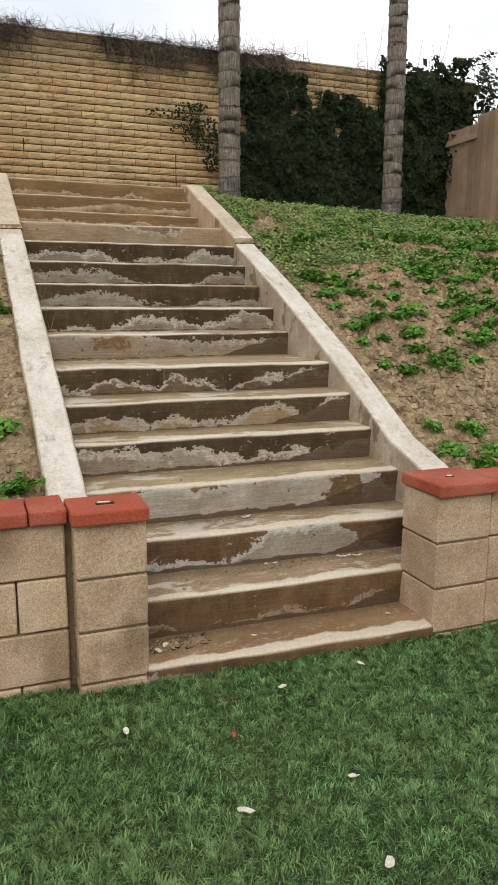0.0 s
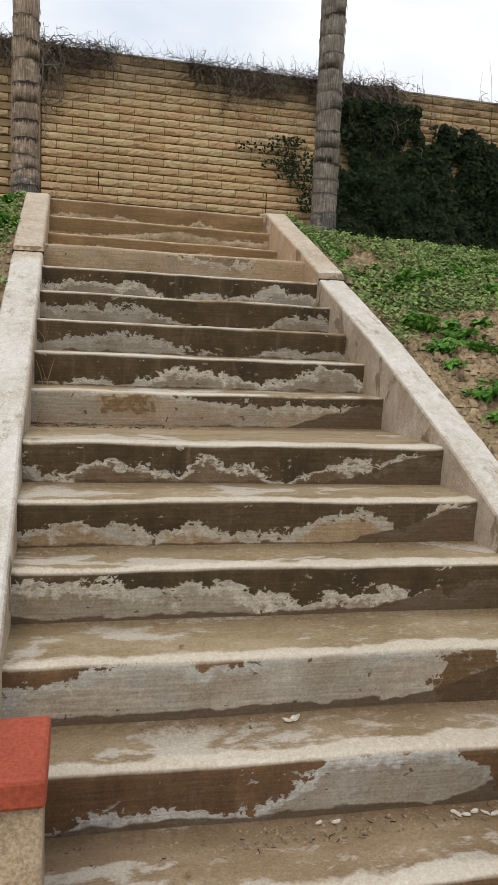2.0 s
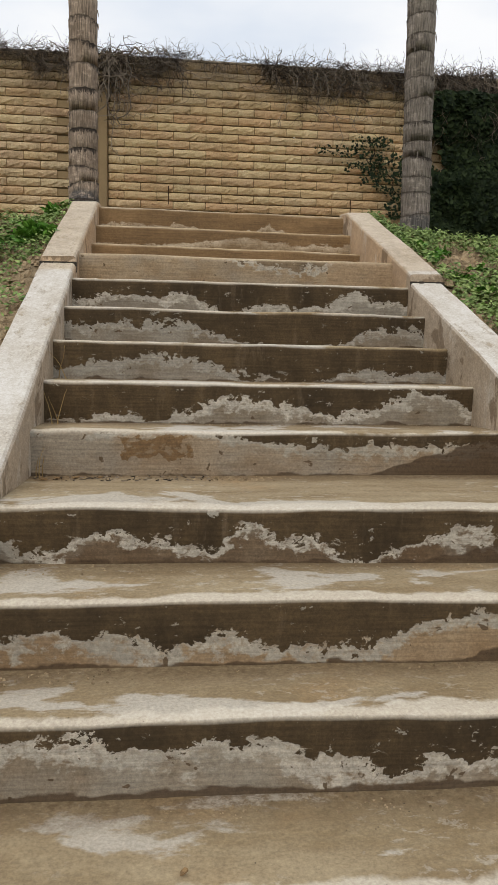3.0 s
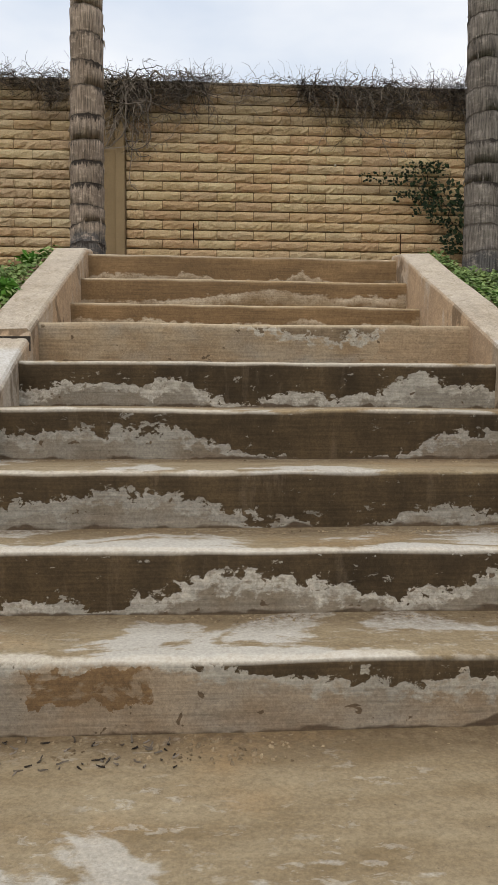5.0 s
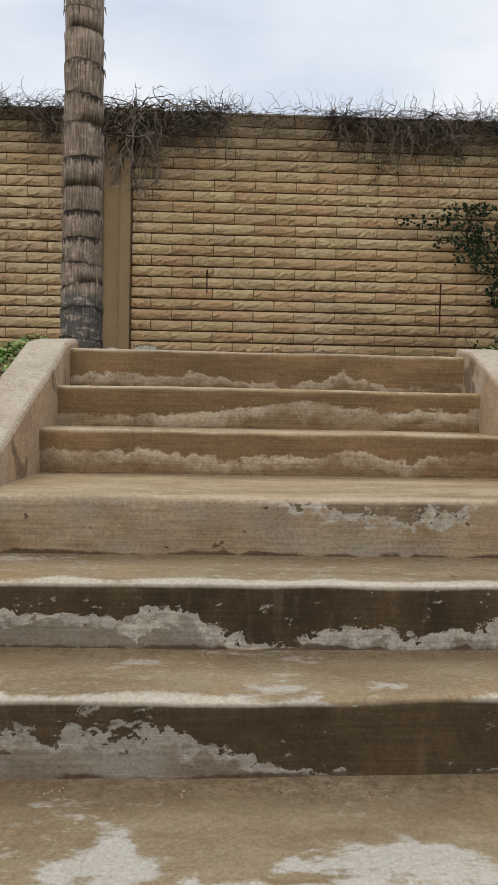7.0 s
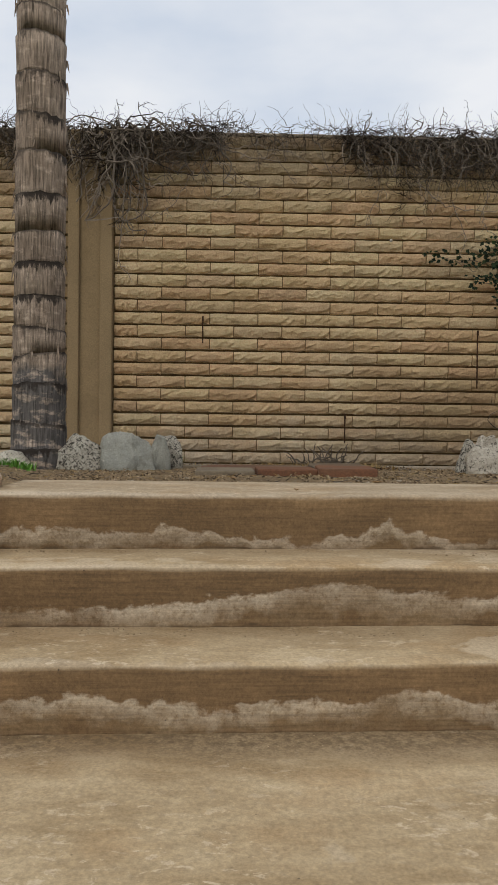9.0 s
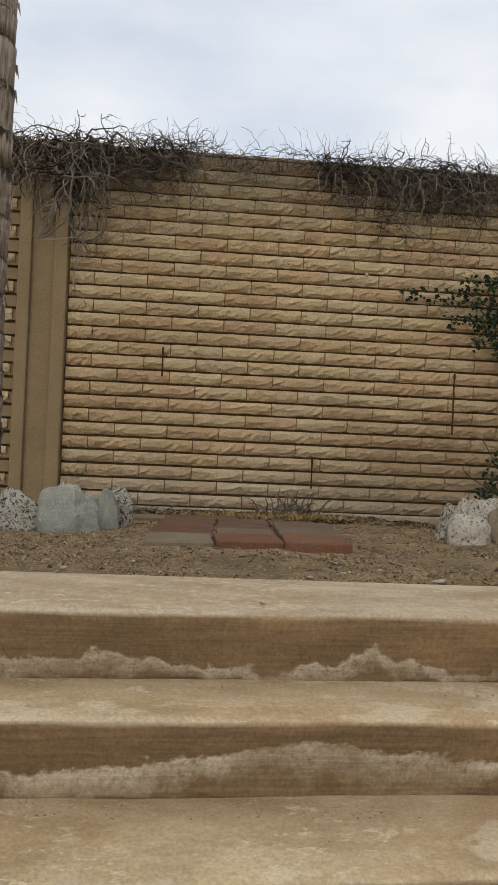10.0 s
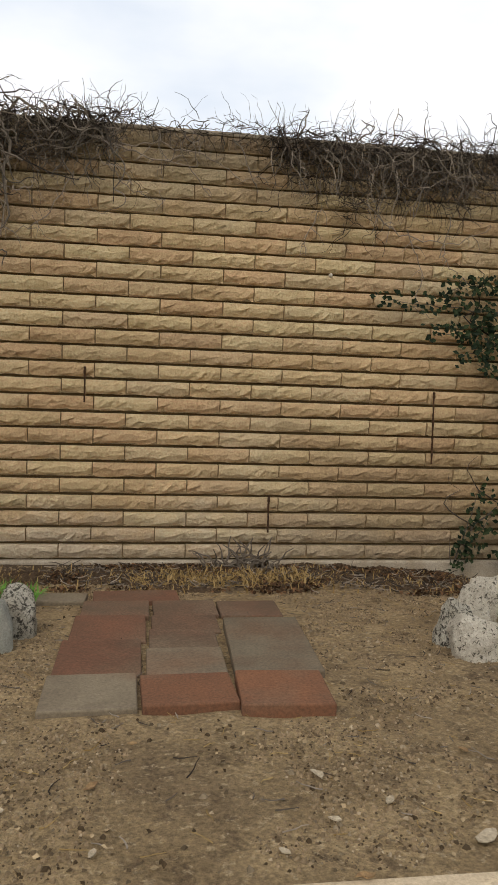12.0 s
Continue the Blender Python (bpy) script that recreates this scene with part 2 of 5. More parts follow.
M_lawn_soil = speckled("lawn_soil", (0.035, 0.060, 0.020), (0.06, 0.075, 0.028), 6, 120)
M_soil = speckled("dry_soil", (0.43, 0.325, 0.195), (0.22, 0.155, 0.09), 3.5, 45, 0.95, 1.0, 0.04, stain=(0.11, 0.077, 0.047), grit=0.85)
def yard_material():
    """Trodden soil; a ragged strip of dark leaf mould lies along the boundary wall."""
    k = Mat("trodden_soil", 0.95)
    p = k.world()
    c = k.mix(k.ramp(k.noise(4, 8, 0.68, p), ((0.35, 0.0), (0.65, 1.0))), (0.37, 0.262, 0.140), (0.21, 0.143, 0.074))
    c = k.mix(k.ramp(k.noise(1.7, 6, 0.6, k.mapped((1, 1, 1), (7, 3, 1), p)), ((0.52, 0.0), (0.64, 0.6))), c, (0.16, 0.108, 0.06))
    c = k.mix(k.ramp(k.noise(13, 7, 0.72, p, 0.4), ((0.53, 0.0), (0.62, 0.75))), c, (0.115, 0.076, 0.042))
    c = k.mix(k.ramp(k.noise(32, 6, 0.72, k.mapped((1, 1, 1), (2, 5, 0), p)), ((0.56, 0.0), (0.63, 0.7))), c, (0.46, 0.35, 0.215))
    reach = k.maths("ADD", k.axis("Y", p), k.maths("MULTIPLY", k.maths("SUBTRACT", k.noise(2.6, 8, 0.7, p), 0.5), 1.3))
    c = k.mix(k.ramp(k.maths("SUBTRACT", reach, 11.0), ((0.42, 0.0), (0.62, 0.92))), c, (0.062, 0.038, 0.021))
    g = k.noise(75, 5, 0.72, p)
    c = k.mix(0.9, c, k.ramp(g, ((0.25, 0.15), (0.75, 0.88))), "OVERLAY")
    return k.done(c, k.mix(0.5, g, k.noise(20, 7, 0.65, p)), 1.0, 0.035)


M_yard = yard_material()
M_humus = speckled("dark_humus", (0.045, 0.028, 0.015), (0.10, 0.062, 0.034), 18, 120, 0.95)
M_clod = speckled("soil_clods", (0.12, 0.082, 0.046), (0.46, 0.345, 0.21), 12, 120, 0.95)
M_crumb = speckled("yard_crumbs", (0.12, 0.082, 0.046), (0.30, 0.213, 0.125), 14, 120, 0.95)
M_bleached = speckled("bleached_leaf", (0.44, 0.37, 0.27), (0.30, 0.235, 0.155), 20, 120)
M_block = speckled("concrete_block", (0.55, 0.40, 0.275), (0.40, 0.272, 0.172), 4.5, 140, 0.93, 0.8, 0.006, stain=(0.20, 0.132, 0.078), vary=0.07, grit=0.75)
M_mortar = speckled("mortar", (0.11, 0.08, 0.05), (0.19, 0.14, 0.09), 8, 100)
M_red = speckled("red_paint", (0.40, 0.084, 0.044), (0.32, 0.062, 0.034), 4, 120, 0.75, 0.25, 0.003, stain=(0.45, 0.16, 0.11))
M_pilaster = speckled("cast_pilaster", (0.29, 0.205, 0.11), (0.235, 0.165, 0.088), 2.5, 110, 0.92, 0.4, 0.004, stain=(0.22, 0.155, 0.085), grit=0.35)
# dark brown backing; the bed joints' shadow is put into its colour
M_bed = speckled("recessed_bed_joint", (0.115, 0.075, 0.035), (0.16, 0.11, 0.05), 5, 100)
M_footing = speckled("footing", (0.40, 0.34, 0.26), (0.28, 0.22, 0.15), 6, 100)
M_paver_rust = speckled("rust_paver", (0.165, 0.073, 0.042), (0.11, 0.058, 0.035), 3.5, 110, 0.9, 0.35, 0.004, stain=(0.15, 0.10, 0.062), vary=0.10, grit=0.55)
M_paver_red = speckled("red_paver", (0.185, 0.080, 0.040), (0.135, 0.064, 0.036), 3.5, 110, 0.9, 0.35, 0.004, stain=(0.145, 0.10, 0.064), vary=0.10, grit=0.55)
M_paver_grey = speckled("grey_paver", (0.185, 0.148, 0.10), (0.12, 0.092, 0.062), 3.5, 110, 0.9, 0.35, 0.004, stain=(0.15, 0.085, 0.05), vary=0.14, grit=0.45)
M_paver_brown = speckled("soiled_paver", (0.155, 0.085, 0.052), (0.10, 0.066, 0.042), 4, 110, 0.92, 0.45, 0.004, stain=(0.17, 0.12, 0.078), vary=0.08, grit=0.6)
M_fence = speckled("weathered_cedar", (0.40, 0.28, 0.19), (0.32, 0.22, 0.145), 3, 80, 0.85, 0.3, 0.004, stain=(0.27, 0.18, 0.12), vary=0.12)
M_iron = speckled("rusted_iron", (0.095, 0.045, 0.02), (0.045, 0.024, 0.013), 30, 150, 0.9)
M_white = speckled("white_scraps", (0.7, 0.66, 0.58), (0.5, 0.45, 0.37), 20, 120)
M_dryleaf = speckled("dry_leaf", (0.30, 0.19, 0.09), (0.16, 0.09, 0.045), 25, 120)
M_black = speckled("black_cavity", (0.03, 0.025, 0.02), (0.05, 0.04, 0.03), 30, 120)
M_hill = speckled("far_ground", (0.16, 0.12, 0.07), (0.10, 0.09, 0.05), 0.4, 8)


def brick_material():
    k = Mat("split_face_brick", 0.93)
    p = k.world()
    c = k.mix(k.ramp(k.noise(3.0, 6, 0.6, p), ((0.35, 0.0), (0.65, 1.0))), (0.76, 0.54, 0.305), (0.64, 0.45, 0.245))
    c = k.mix(k.ramp(k.noise(0.9, 5, 0.6, k.mapped((1, 1, 0.7), (4, 0, 2), p)), ((0.5, 0.0), (0.68, 0.6))), c, (0.70, 0.545, 0.35))
    one = k.mix(0.5, k.random(), k.island())
    c = k.mix(k.ramp(one, ((0.50, 0.0), (0.85, 0.5))), c, (0.60, 0.46, 0.30))
    c = k.mix(k.ramp(one, ((0.12, 0.25), (0.36, 0.0))), c, (0.63, 0.41, 0.21))
    c = k.mix(0.7, c, k.ramp(k.maths("FRACT", k.maths("MULTIPLY", one, 7.3)), ((0.0, 0.40), (1.0, 0.60))), "OVERLAY")
    # grey weathering that hangs down from the coping, lime at the lowest courses
    zz = k.maths("ADD", k.axis("Z", p), k.maths("MULTIPLY", k.maths("SUBTRACT", k.noise(1.1, 6, 0.65, k.mapped((1, 1, 0.5), (0, 0, 0), p)), 0.5), 1.9))
    soot = k.ramp(k.maths("SUBTRACT", zz, 5.0), ((0.0, 0.0), (0.55, 0.62)))
    c = k.mix(soot, c, (0.16, 0.12, 0.08))
    lime = k.ramp(k.maths("SUBTRACT", k.maths("ADD", k.axis("Z", p), k.maths("MULTIPLY", k.maths("SUBTRACT", k.noise(3.5, 6, 0.7, p), 0.5), 0.9)), 3.0), ((0.05, 0.55), (0.35, 0.0)))
    c = k.mix(lime, c, (0.60, 0.51, 0.39))
    c = k.mix(k.ramp(k.noise(1.6, 7, 0.7, k.mapped((1, 1, 0.45), (2, 0, 5), p)), ((0.57, 0.0), (0.70, 0.5))), c, (0.23, 0.15, 0.082))
    # shade low on the wall beside the ivy, painted in as a broad brown patch
    off_x, off_z = k.maths("MULTIPLY", k.maths("SUBTRACT", k.axis("X", p), 3.0), 0.6), k.maths("SUBTRACT", k.axis("Z", p), 3.2)
    away = k.maths("SQRT", k.maths("ADD", k.maths("MULTIPLY", off_x, off_x), k.maths("MULTIPLY", off_z, off_z)))
    away = k.maths("ADD", away, k.maths("MULTIPLY", k.maths("SUBTRACT", k.noise(2.2, 6, 0.65, p), 0.5), 0.9))
    c = k.mix(k.ramp(away, ((0.25, 0.5), (0.85, 0.0))), c, (0.26, 0.175, 0.098))
    g = k.noise(70, 5, 0.7, p)
    c = k.mix(0.45, c, k.ramp(g, ((0.25, 0.2), (0.75, 0.82))), "OVERLAY")
    return k.done(c, k.mix(0.72, g, k.noise(24, 9, 0.8, k.mapped((1, 1, 1.6), (0, 0, 0), p))), 1.0, 0.030)


def rock_material(name, a, b, fleck, amount):
    """Field stone with crusty lichen flecks."""
    k = Mat(name, 0.92)
    p = k.world()
    c = k.mix(k.ramp(k.noise(7, 7, 0.65, p), ((0.35, 0.0), (0.65, 1.0))), a, b)
    crust = k.noise(60, 9, 0.8, p, 0.5)
    c = k.mix(k.ramp(crust, ((amount, 0.0), (amount + 0.05, 1.0))), c, fleck)
    g = k.noise(150, 4, 0.75, p)
    c = k.mix(0.6, c, k.ramp(g, ((0.25, 0.2), (0.75, 0.8))), "OVERLAY")
    return k.done(c, k.mix(0.5, crust, k.noise(22, 7, 0.7, p)), 1.0, 0.03)


M_rock_pale = rock_material("pale_lichen_rock", (0.68, 0.62, 0.51), (0.48, 0.42, 0.33), (0.075, 0.062, 0.045), 0.54)
M_rock_lichen = rock_material("lichen_rock", (0.56, 0.52, 0.43), (0.38, 0.34, 0.27), (0.06, 0.052, 0.04), 0.50)
M_rock_blue = rock_material("blue_grey_rock", (0.47, 0.46, 0.39), (0.31, 0.31, 0.265), (0.55, 0.52, 0.43), 0.58)
M_rock_tan = rock_material("tan_rock", (0.42, 0.33, 0.22), (0.28, 0.21, 0.14), (0.12, 0.09, 0.06), 0.55)


def wing_material():
    """Old cast concrete: pale on its upper face, pinkish tan with run marks on its sides; the upper pour is tanner."""
    k = Mat("side_wall_concrete", 0.9)
    p = k.world()
    upper = k.ramp(k.maths("SUBTRACT", k.axis("Y", p), 6.5), ((0.50, 0.0), (0.53, 1.0)))
    side = k.mix(k.ramp(k.noise(2.4, 7, 0.65, p), ((0.35, 0.0), (0.65, 1.0))), (0.50, 0.40, 0.30), (0.37, 0.285, 0.20))
    tan = k.mix(k.ramp(k.noise(3.0, 7, 0.65, p), ((0.35, 0.0), (0.65, 1.0))), (0.53, 0.37, 0.235), (0.42, 0.295, 0.19))
    side = k.mix(upper, side, tan)
    side = k.mix(k.ramp(k.noise(5, 7, 0.7, k.mapped((1, 1, 0.4), (0, 0, 0), p)), ((0.52, 0.0), (0.62, 0.6))), side, (0.55, 0.49, 0.41))
    side = k.mix(k.ramp(k.noise(4.2, 5, 0.62, k.mapped((1, 1, 0.8), (0, 8, 4), p), 0.5), ((0.56, 0.0), (0.60, 0.75))), side, (0.17, 0.115, 0.068))
    top = k.mix(k.ramp(k.noise(3, 8, 0.7, k.mapped((2, 1, 1), (5, 0, 0), p)), ((0.38, 0.0), (0.64, 1.0))), (0.69, 0.65, 0.59), (0.55, 0.49, 0.41))
    top = k.mix(k.mix(1.0, upper, (0.75, 0.75, 0.75), "MULTIPLY"), top, k.mix(k.ramp(k.noise(4, 6, 0.65, p), ((0.4, 0.0), (0.6, 1.0))), (0.57, 0.46, 0.335), (0.44, 0.335, 0.225)))
    top = k.mix(k.ramp(k.noise(9, 8, 0.72, k.mapped((1.6, 0.7, 1), (0, 0, 0), p)), ((0.56, 0.0), (0.64, 0.65))), top, (0.33, 0.255, 0.17))
    c = k.mix(k.ramp(k.normal("Z"), ((0.4, 0.0), (0.7, 1.0))), side, top)
    g = k.noise(120, 4, 0.75, p)
    c = k.mix(0.45, c, k.ramp(g, ((0.25, 0.2), (0.75, 0.8))), "OVERLAY")
    c = k.mix(0.3, c, k.ramp(k.noise(30, 6, 0.7, p), ((0.3, 0.2), (0.7, 0.8))), "OVERLAY")
    return k.done(c, k.mix(0.5, g, k.noise(18, 6, 0.7, p)), 0.6, 0.010)


M_wing = wing_material()


def leaf_material(name, a, b, rough=0.5, skew=1.0, patch=None):
    k = Mat(name, rough)
    c = k.mix(k.maths("POWER", k.island(), skew), a, b)
    c = k.mix(0.4, c, k.ramp(k.noise(60, 3), ((0.3, 0.3), (0.7, 0.75))), "OVERLAY")
    if patch:
        c = k.mix(k.ramp(k.noise(3.2, 6, 0.7, k.world()), ((0.42, 0.0), (0.62, 0.75))), c, k.mix(k.island(), patch, tuple(1.6 * v for v in patch)))
        c = k.mix(0.7, c, k.ramp(k.noise(9, 5, 0.65, k.world()), ((0.3, 0.22), (0.7, 0.72))), "OVERLAY")
        c = k.mix(0.6, c, k.ramp(k.noise(28, 4, 0.65, k.world()), ((0.32, 0.15), (0.68, 0.8))), "OVERLAY")
    m = k.done(c)
    k.b.inputs["Specular IOR Level"].default_value = 0.12
    return m


def palm_material(name, light, shade, patchy):
    """Fibrous trunk; scars between rings are torn and dark in places only."""
    k = Mat(name, 0.93)
    node = k.n.new("ShaderNodeAttribute")
    node.attribute_name = "scar"
    scar = node.outputs["Fac"]
    fib = k.noise(20, 7, 0.72, k.mapped((5.0, 5.0, 0.30), (0, 0, 0)))
    blot = k.noise(3.0, 6, 0.65)
    c = k.mix(k.ramp(blot, ((0.35, 0.0), (0.65, 1.0))), light, shade)
    c = k.mix(k.ramp(k.maths("ADD", k.axis("Z"), k.maths("MULTIPLY", blot, 0.9)), ((0.9, 0.9), (1.25, 0.0))), c, (0.085, 0.080, 0.076))
    c = k.mix(k.ramp(k.noise(6, 6, 0.65, k.mapped((2, 2, 4.0), (0, 0, 3))), ((0.52, 0.0), (0.64, 0.7))), c, tuple(1.25 * v for v in light))
    c = k.mix(0.9, c, k.ramp(fib, ((0.33, 0.10), (0.63, 0.80))), "OVERLAY")
    ragged = k.maths("MULTIPLY", k.maths("SUBTRACT", k.noise(16, 6, 0.7, k.mapped((3.2, 3.2, 0.6), (4, 0, 0))), 0.5), 1.1)
    fringe = k.maths("ADD", scar, ragged)
    torn = k.ramp(k.noise(3.2, 4, 0.6, k.mapped((1.2, 1.2, 1.9), (1, 6, 2))), ((patchy, 0.0), (patchy + 0.10, 1.0)))
    line = k.ramp(k.maths("ADD", scar, k.maths("MULTIPLY", ragged, 0.25)), ((0.86, 0.0), (0.93, 0.75)))
    c = k.mix(line, c, (0.05, 0.038, 0.028))
    c = k.mix(k.mix(1.0, k.ramp(fringe, ((0.72, 0.0), (0.84, 0.95))), torn, "MULTIPLY"), c, (0.024, 0.017, 0.012))
    crack = k.ramp(k.noise(5, 5, 0.6, k.mapped((4, 4, 0.5), (0, 7, 0))), ((0.66, 0.0), (0.70, 0.85)))
    c = k.mix(crack, c, (0.04, 0.028, 0.02))
    return k.done(c, k.mix(0.5, fib, k.maths("SUBTRACT", 1.0, fringe)), 0.8, 0.02)


M_brick = brick_material()
M_palm = palm_material("palm_trunk", (0.38, 0.295, 0.225), (0.19, 0.14, 0.10), 0.44)
M_palm_grey = palm_material("grey_palm_trunk", (0.25, 0.215, 0.18), (0.135, 0.113, 0.093), 0.52)
M_ivy = leaf_material("ivy_leaves", (0.008, 0.016, 0.007), (0.036, 0.054, 0.020), 0.6, 1.5)
M_weed = leaf_material("weed_leaves", (0.05, 0.15, 0.02), (0.16, 0.34, 0.06))
M_cover = leaf_material("ground_cover_leaves", (0.08, 0.16, 0.035), (0.30, 0.40, 0.145), 0.6, 1.1, (0.18, 0.22, 0.075))
M_grass = leaf_material("grass_blades", (0.032, 0.108, 0.032), (0.23, 0.37, 0.145), 0.6, 1.6, (0.12, 0.19, 0.072))
M_straw = leaf_material("dry_grass", (0.24, 0.15, 0.055), (0.36, 0.25, 0.11), 0.8)
M_twig_dark = leaf_material("fine_dark_twigs", (0.020, 0.015, 0.012), (0.13, 0.10, 0.08), 0.9, 2.0)
M_twig_pale = leaf_material("bleached_stems", (0.20, 0.155, 0.115), (0.36, 0.29, 0.22), 0.9)
M_twig = leaf_material("dead_twigs", (0.028, 0.021, 0.016), (0.33, 0.27, 0.21), 0.9, 1.6)
M_gravel = leaf_material("gravel_chips", (0.06, 0.04, 0.022), (0.46, 0.36, 0.24), 0.9, 3.0)
M_mould = leaf_material("mouldering_leaves", (0.028, 0.016, 0.009), (0.19, 0.10, 0.05), 0.85, 1.8)
M_debris = leaf_material("leaf_debris", (0.06, 0.038, 0.02), (0.46, 0.34, 0.20), 0.85, 1.6)


# ---- mesh helpers ----
def mesh_of(name, verts, faces, material, smooth=False):
    me = bpy.data.meshes.new(name)
    me.from_pydata([tuple(v) for v in verts], [], faces)
    me.materials.append(material)
    if smooth:
        me.shade_smooth()
    me.update()
    return me


def from_bm(name, bm, material, smooth=False):
    bmesh.ops.recalc_face_normals(bm, faces=bm.faces)
    me = bpy.data.meshes.new(name)
    bm.to_mesh(me)
    bm.free()
    me.materials.append(material)
    if smooth:
        me.shade_smooth()
    return me


def part(name, bm, material, parent, label="", smooth=False):
    ob = new(name, from_bm(name, bm, material, smooth) if isinstance(bm, bmesh.types.BMesh) else bm)
    ob.parent = parent
    return tagged(ob, label)


def box(x0, x1, y0, y1, z0, z1, bevel=0.0, segments=2, bm=None):
    bm = bm or bmesh.new()
    made = bmesh.ops.create_cube(bm, size=1.0, matrix=Matrix.Translation(((x0 + x1) / 2, (y0 + y1) / 2, (z0 + z1) / 2)) @ Matrix.Diagonal((x1 - x0, y1 - y0, z1 - z0, 1)))
    if bevel:
        edges = list({e for v in made["verts"] for e in v.link_edges})
        bmesh.ops.bevel(bm, geom=edges, offset=bevel, segments=segments, affect="EDGES", profile=0.5)
    return bm


def roughen(bm, amount, scale, seed=0.0):
    for v in bm.verts:
        v.co += noise.noise_vector(v.co * scale + Vector((seed, seed, seed))) * amount
    return bm


def tubes(paths, sides=3):
    """One vertex and face list of thin tapering tubes along paths of (point, radius)."""
    verts, faces = [], []
    for path in paths:
        base = len(verts)
        for i, (p, r) in enumerate(path):
            q = path[min(i + 1, len(path) - 1)][0] - path[max(i - 1, 0)][0]
            q = q.normalized() if q.length > 1e-6 else Vector((0, 0, 1))
            u = q.cross(Vector((0.31, 0.87, 0.38))).normalized()
            w = q.cross(u)
            for s in range(sides):
                a = 2 * math.pi * s / sides
                verts.append(p + (u * math.cos(a) + w * math.sin(a)) * r)
        for i in range(len(path) - 1):
            for s in range(sides):
                a, b = base + i * sides + s, base + i * sides + (s + 1) % sides
                faces.append((a, b, b + sides, a + sides))
    return verts, faces


def leaf_cards(places, size, spread=0.6):
    """Small folded leaves: (place, facing) each."""
    verts, faces = [], []
    for p, n in places:
        s = size * random.uniform(0.6, 1.3)
        n = (n + Vector((random.uniform(-1, 1), random.uniform(-1, 1), random.uniform(-1, 1))) * spread).normalized()
        u = n.cross(Vector((random.uniform(-1, 1), random.uniform(-1, 1), random.uniform(-1, 1)))).normalized()
        w = n.cross(u)
        b = len(verts)
        verts += [p - u * s * 0.5, p + w * s * 0.38 + n * s * 0.12, p + u * s * 0.6, p - w * s * 0.38 + n * s * 0.12]
        faces += [(b, b + 1, b + 2), (b, b + 2, b + 3)]
    return verts, faces

# ---- the ground ----
RISE, TOP = 0.169, 3.08
# front edge of every step at its two ends, from the lawn up
NOSING = [(3.555, 3.495), (3.80, 3.77), (4.09, 4.03), (4.31, 4.28), (4.62, 4.58), (4.87, 4.84), (5.20, 5.14), (5.77, 5.80),
          (6.06, 6.08), (6.30, 6.38), (6.65, 6.70), (6.95, 6.965), (7.25, 7.265), (7.93, 7.99), (8.21, 8.27), (8.45, 8.50)]
WING_R = [(8.62, 3.125), (8.43, 3.10), (6.955, 2.47), (6.945, 2.425), (6.05, 2.035), (5.12, 1.59), (4.37, 1.18), (4.03, 1.075), (3.8, 1.05)]
WING_L = [(8.62, 3.13), (8.43, 3.10), (7.13, 2.53), (7.12, 2.495), (5.975, 1.945), (5.2, 1.575), (4.2, 1.075), (3.75, 1.05)]
STEP_Z = [0.475, 0.662, 0.845, 1.036, 1.218] + [TOP - RISE * (15 - k) for k in range(5, 16)]
SX0, SX1 = 0.555, 2.285
LAWN = 0.412
WALL_Y = 12.25


def ease(v, a, b):
    u = min(1.0, max(0.0, (v - a) / (b - a)))
    return u * u * (3 - 2 * u)


def slope(x, y):
    """Height of the bank and of the yard at its top."""
    prof = sorted(WING_R if x > 1.4 else WING_L)
    ys, zs = [p[0] for p in prof], [p[1] - 0.06 for p in prof]
    z = float(np.interp(y, ys + [9.2, 9.9, 10.5, 11.0, 12.3], zs + [3.066, 3.058, 3.042, 3.012, 2.965]))
    out = max(0.0, x - 2.46, 0.38 - x)
    bank = max(0.0, min(1.0, (8.6 - y) / 1.5)) * min(1.0, max(0.0, (y - 3.8) / 0.8))
    z += bank * min(0.10, out * 0.10) * (1 if x > 1.4 else 0.5)
    z += 0.03 * min(1.0, out * 3) * math.exp(-((y - 9.0) / 0.6) ** 2) * max(0.0, 1.0 - out / 4)
    # beside the upper flight the bank lies well under the side walls, and it falls off sideways
    side = ease(out, 0.02, 0.25) * ease(y, 6.0, 7.2)
    behind = 1.0 - ease(y, 9.0, 9.8) * (1.0 - (ease(out, 0.6, 1.5) if x > 1.4 else 0.0))
    z -= 0.12 * side * behind
    if x > 1.4:
        z -= 0.032 * min(out, 3.5) * ease(y, 6.5, 8.0)
    z += noise.noise(Vector((x * 1.3, y * 1.3, 0))) * 0.035 * min(1.0, out * 4)
    z += noise.noise(Vector((x * 7, y * 7, 3))) * (0.034 if y < 8.8 else 0.022) * min(1.0, 0.35 + out * 4)
    return z


def sheet(name, xs, ys, height, material):
    verts = [(x, y, height(x, y)) for y in ys for x in xs]
    w = len(xs)
    faces = [(j * w + i, j * w + i + 1, (j + 1) * w + i + 1, (j + 1) * w + i) for j in range(len(ys) - 1) for i in range(w - 1)]
    return mesh_of(name, verts, faces, material, True)


def steps_between(a, b, d):
    n = max(1, int(round((b - a) / d)))
    return [a + (b - a) * i / n for i in range(n)]


def bank_height(x, y):
    if 0.45 < x < 2.39 and y < 8.85:
        return float(np.interp(y, [3.4, 8.5], [0.0, 2.55]))
    return slope(x, y)


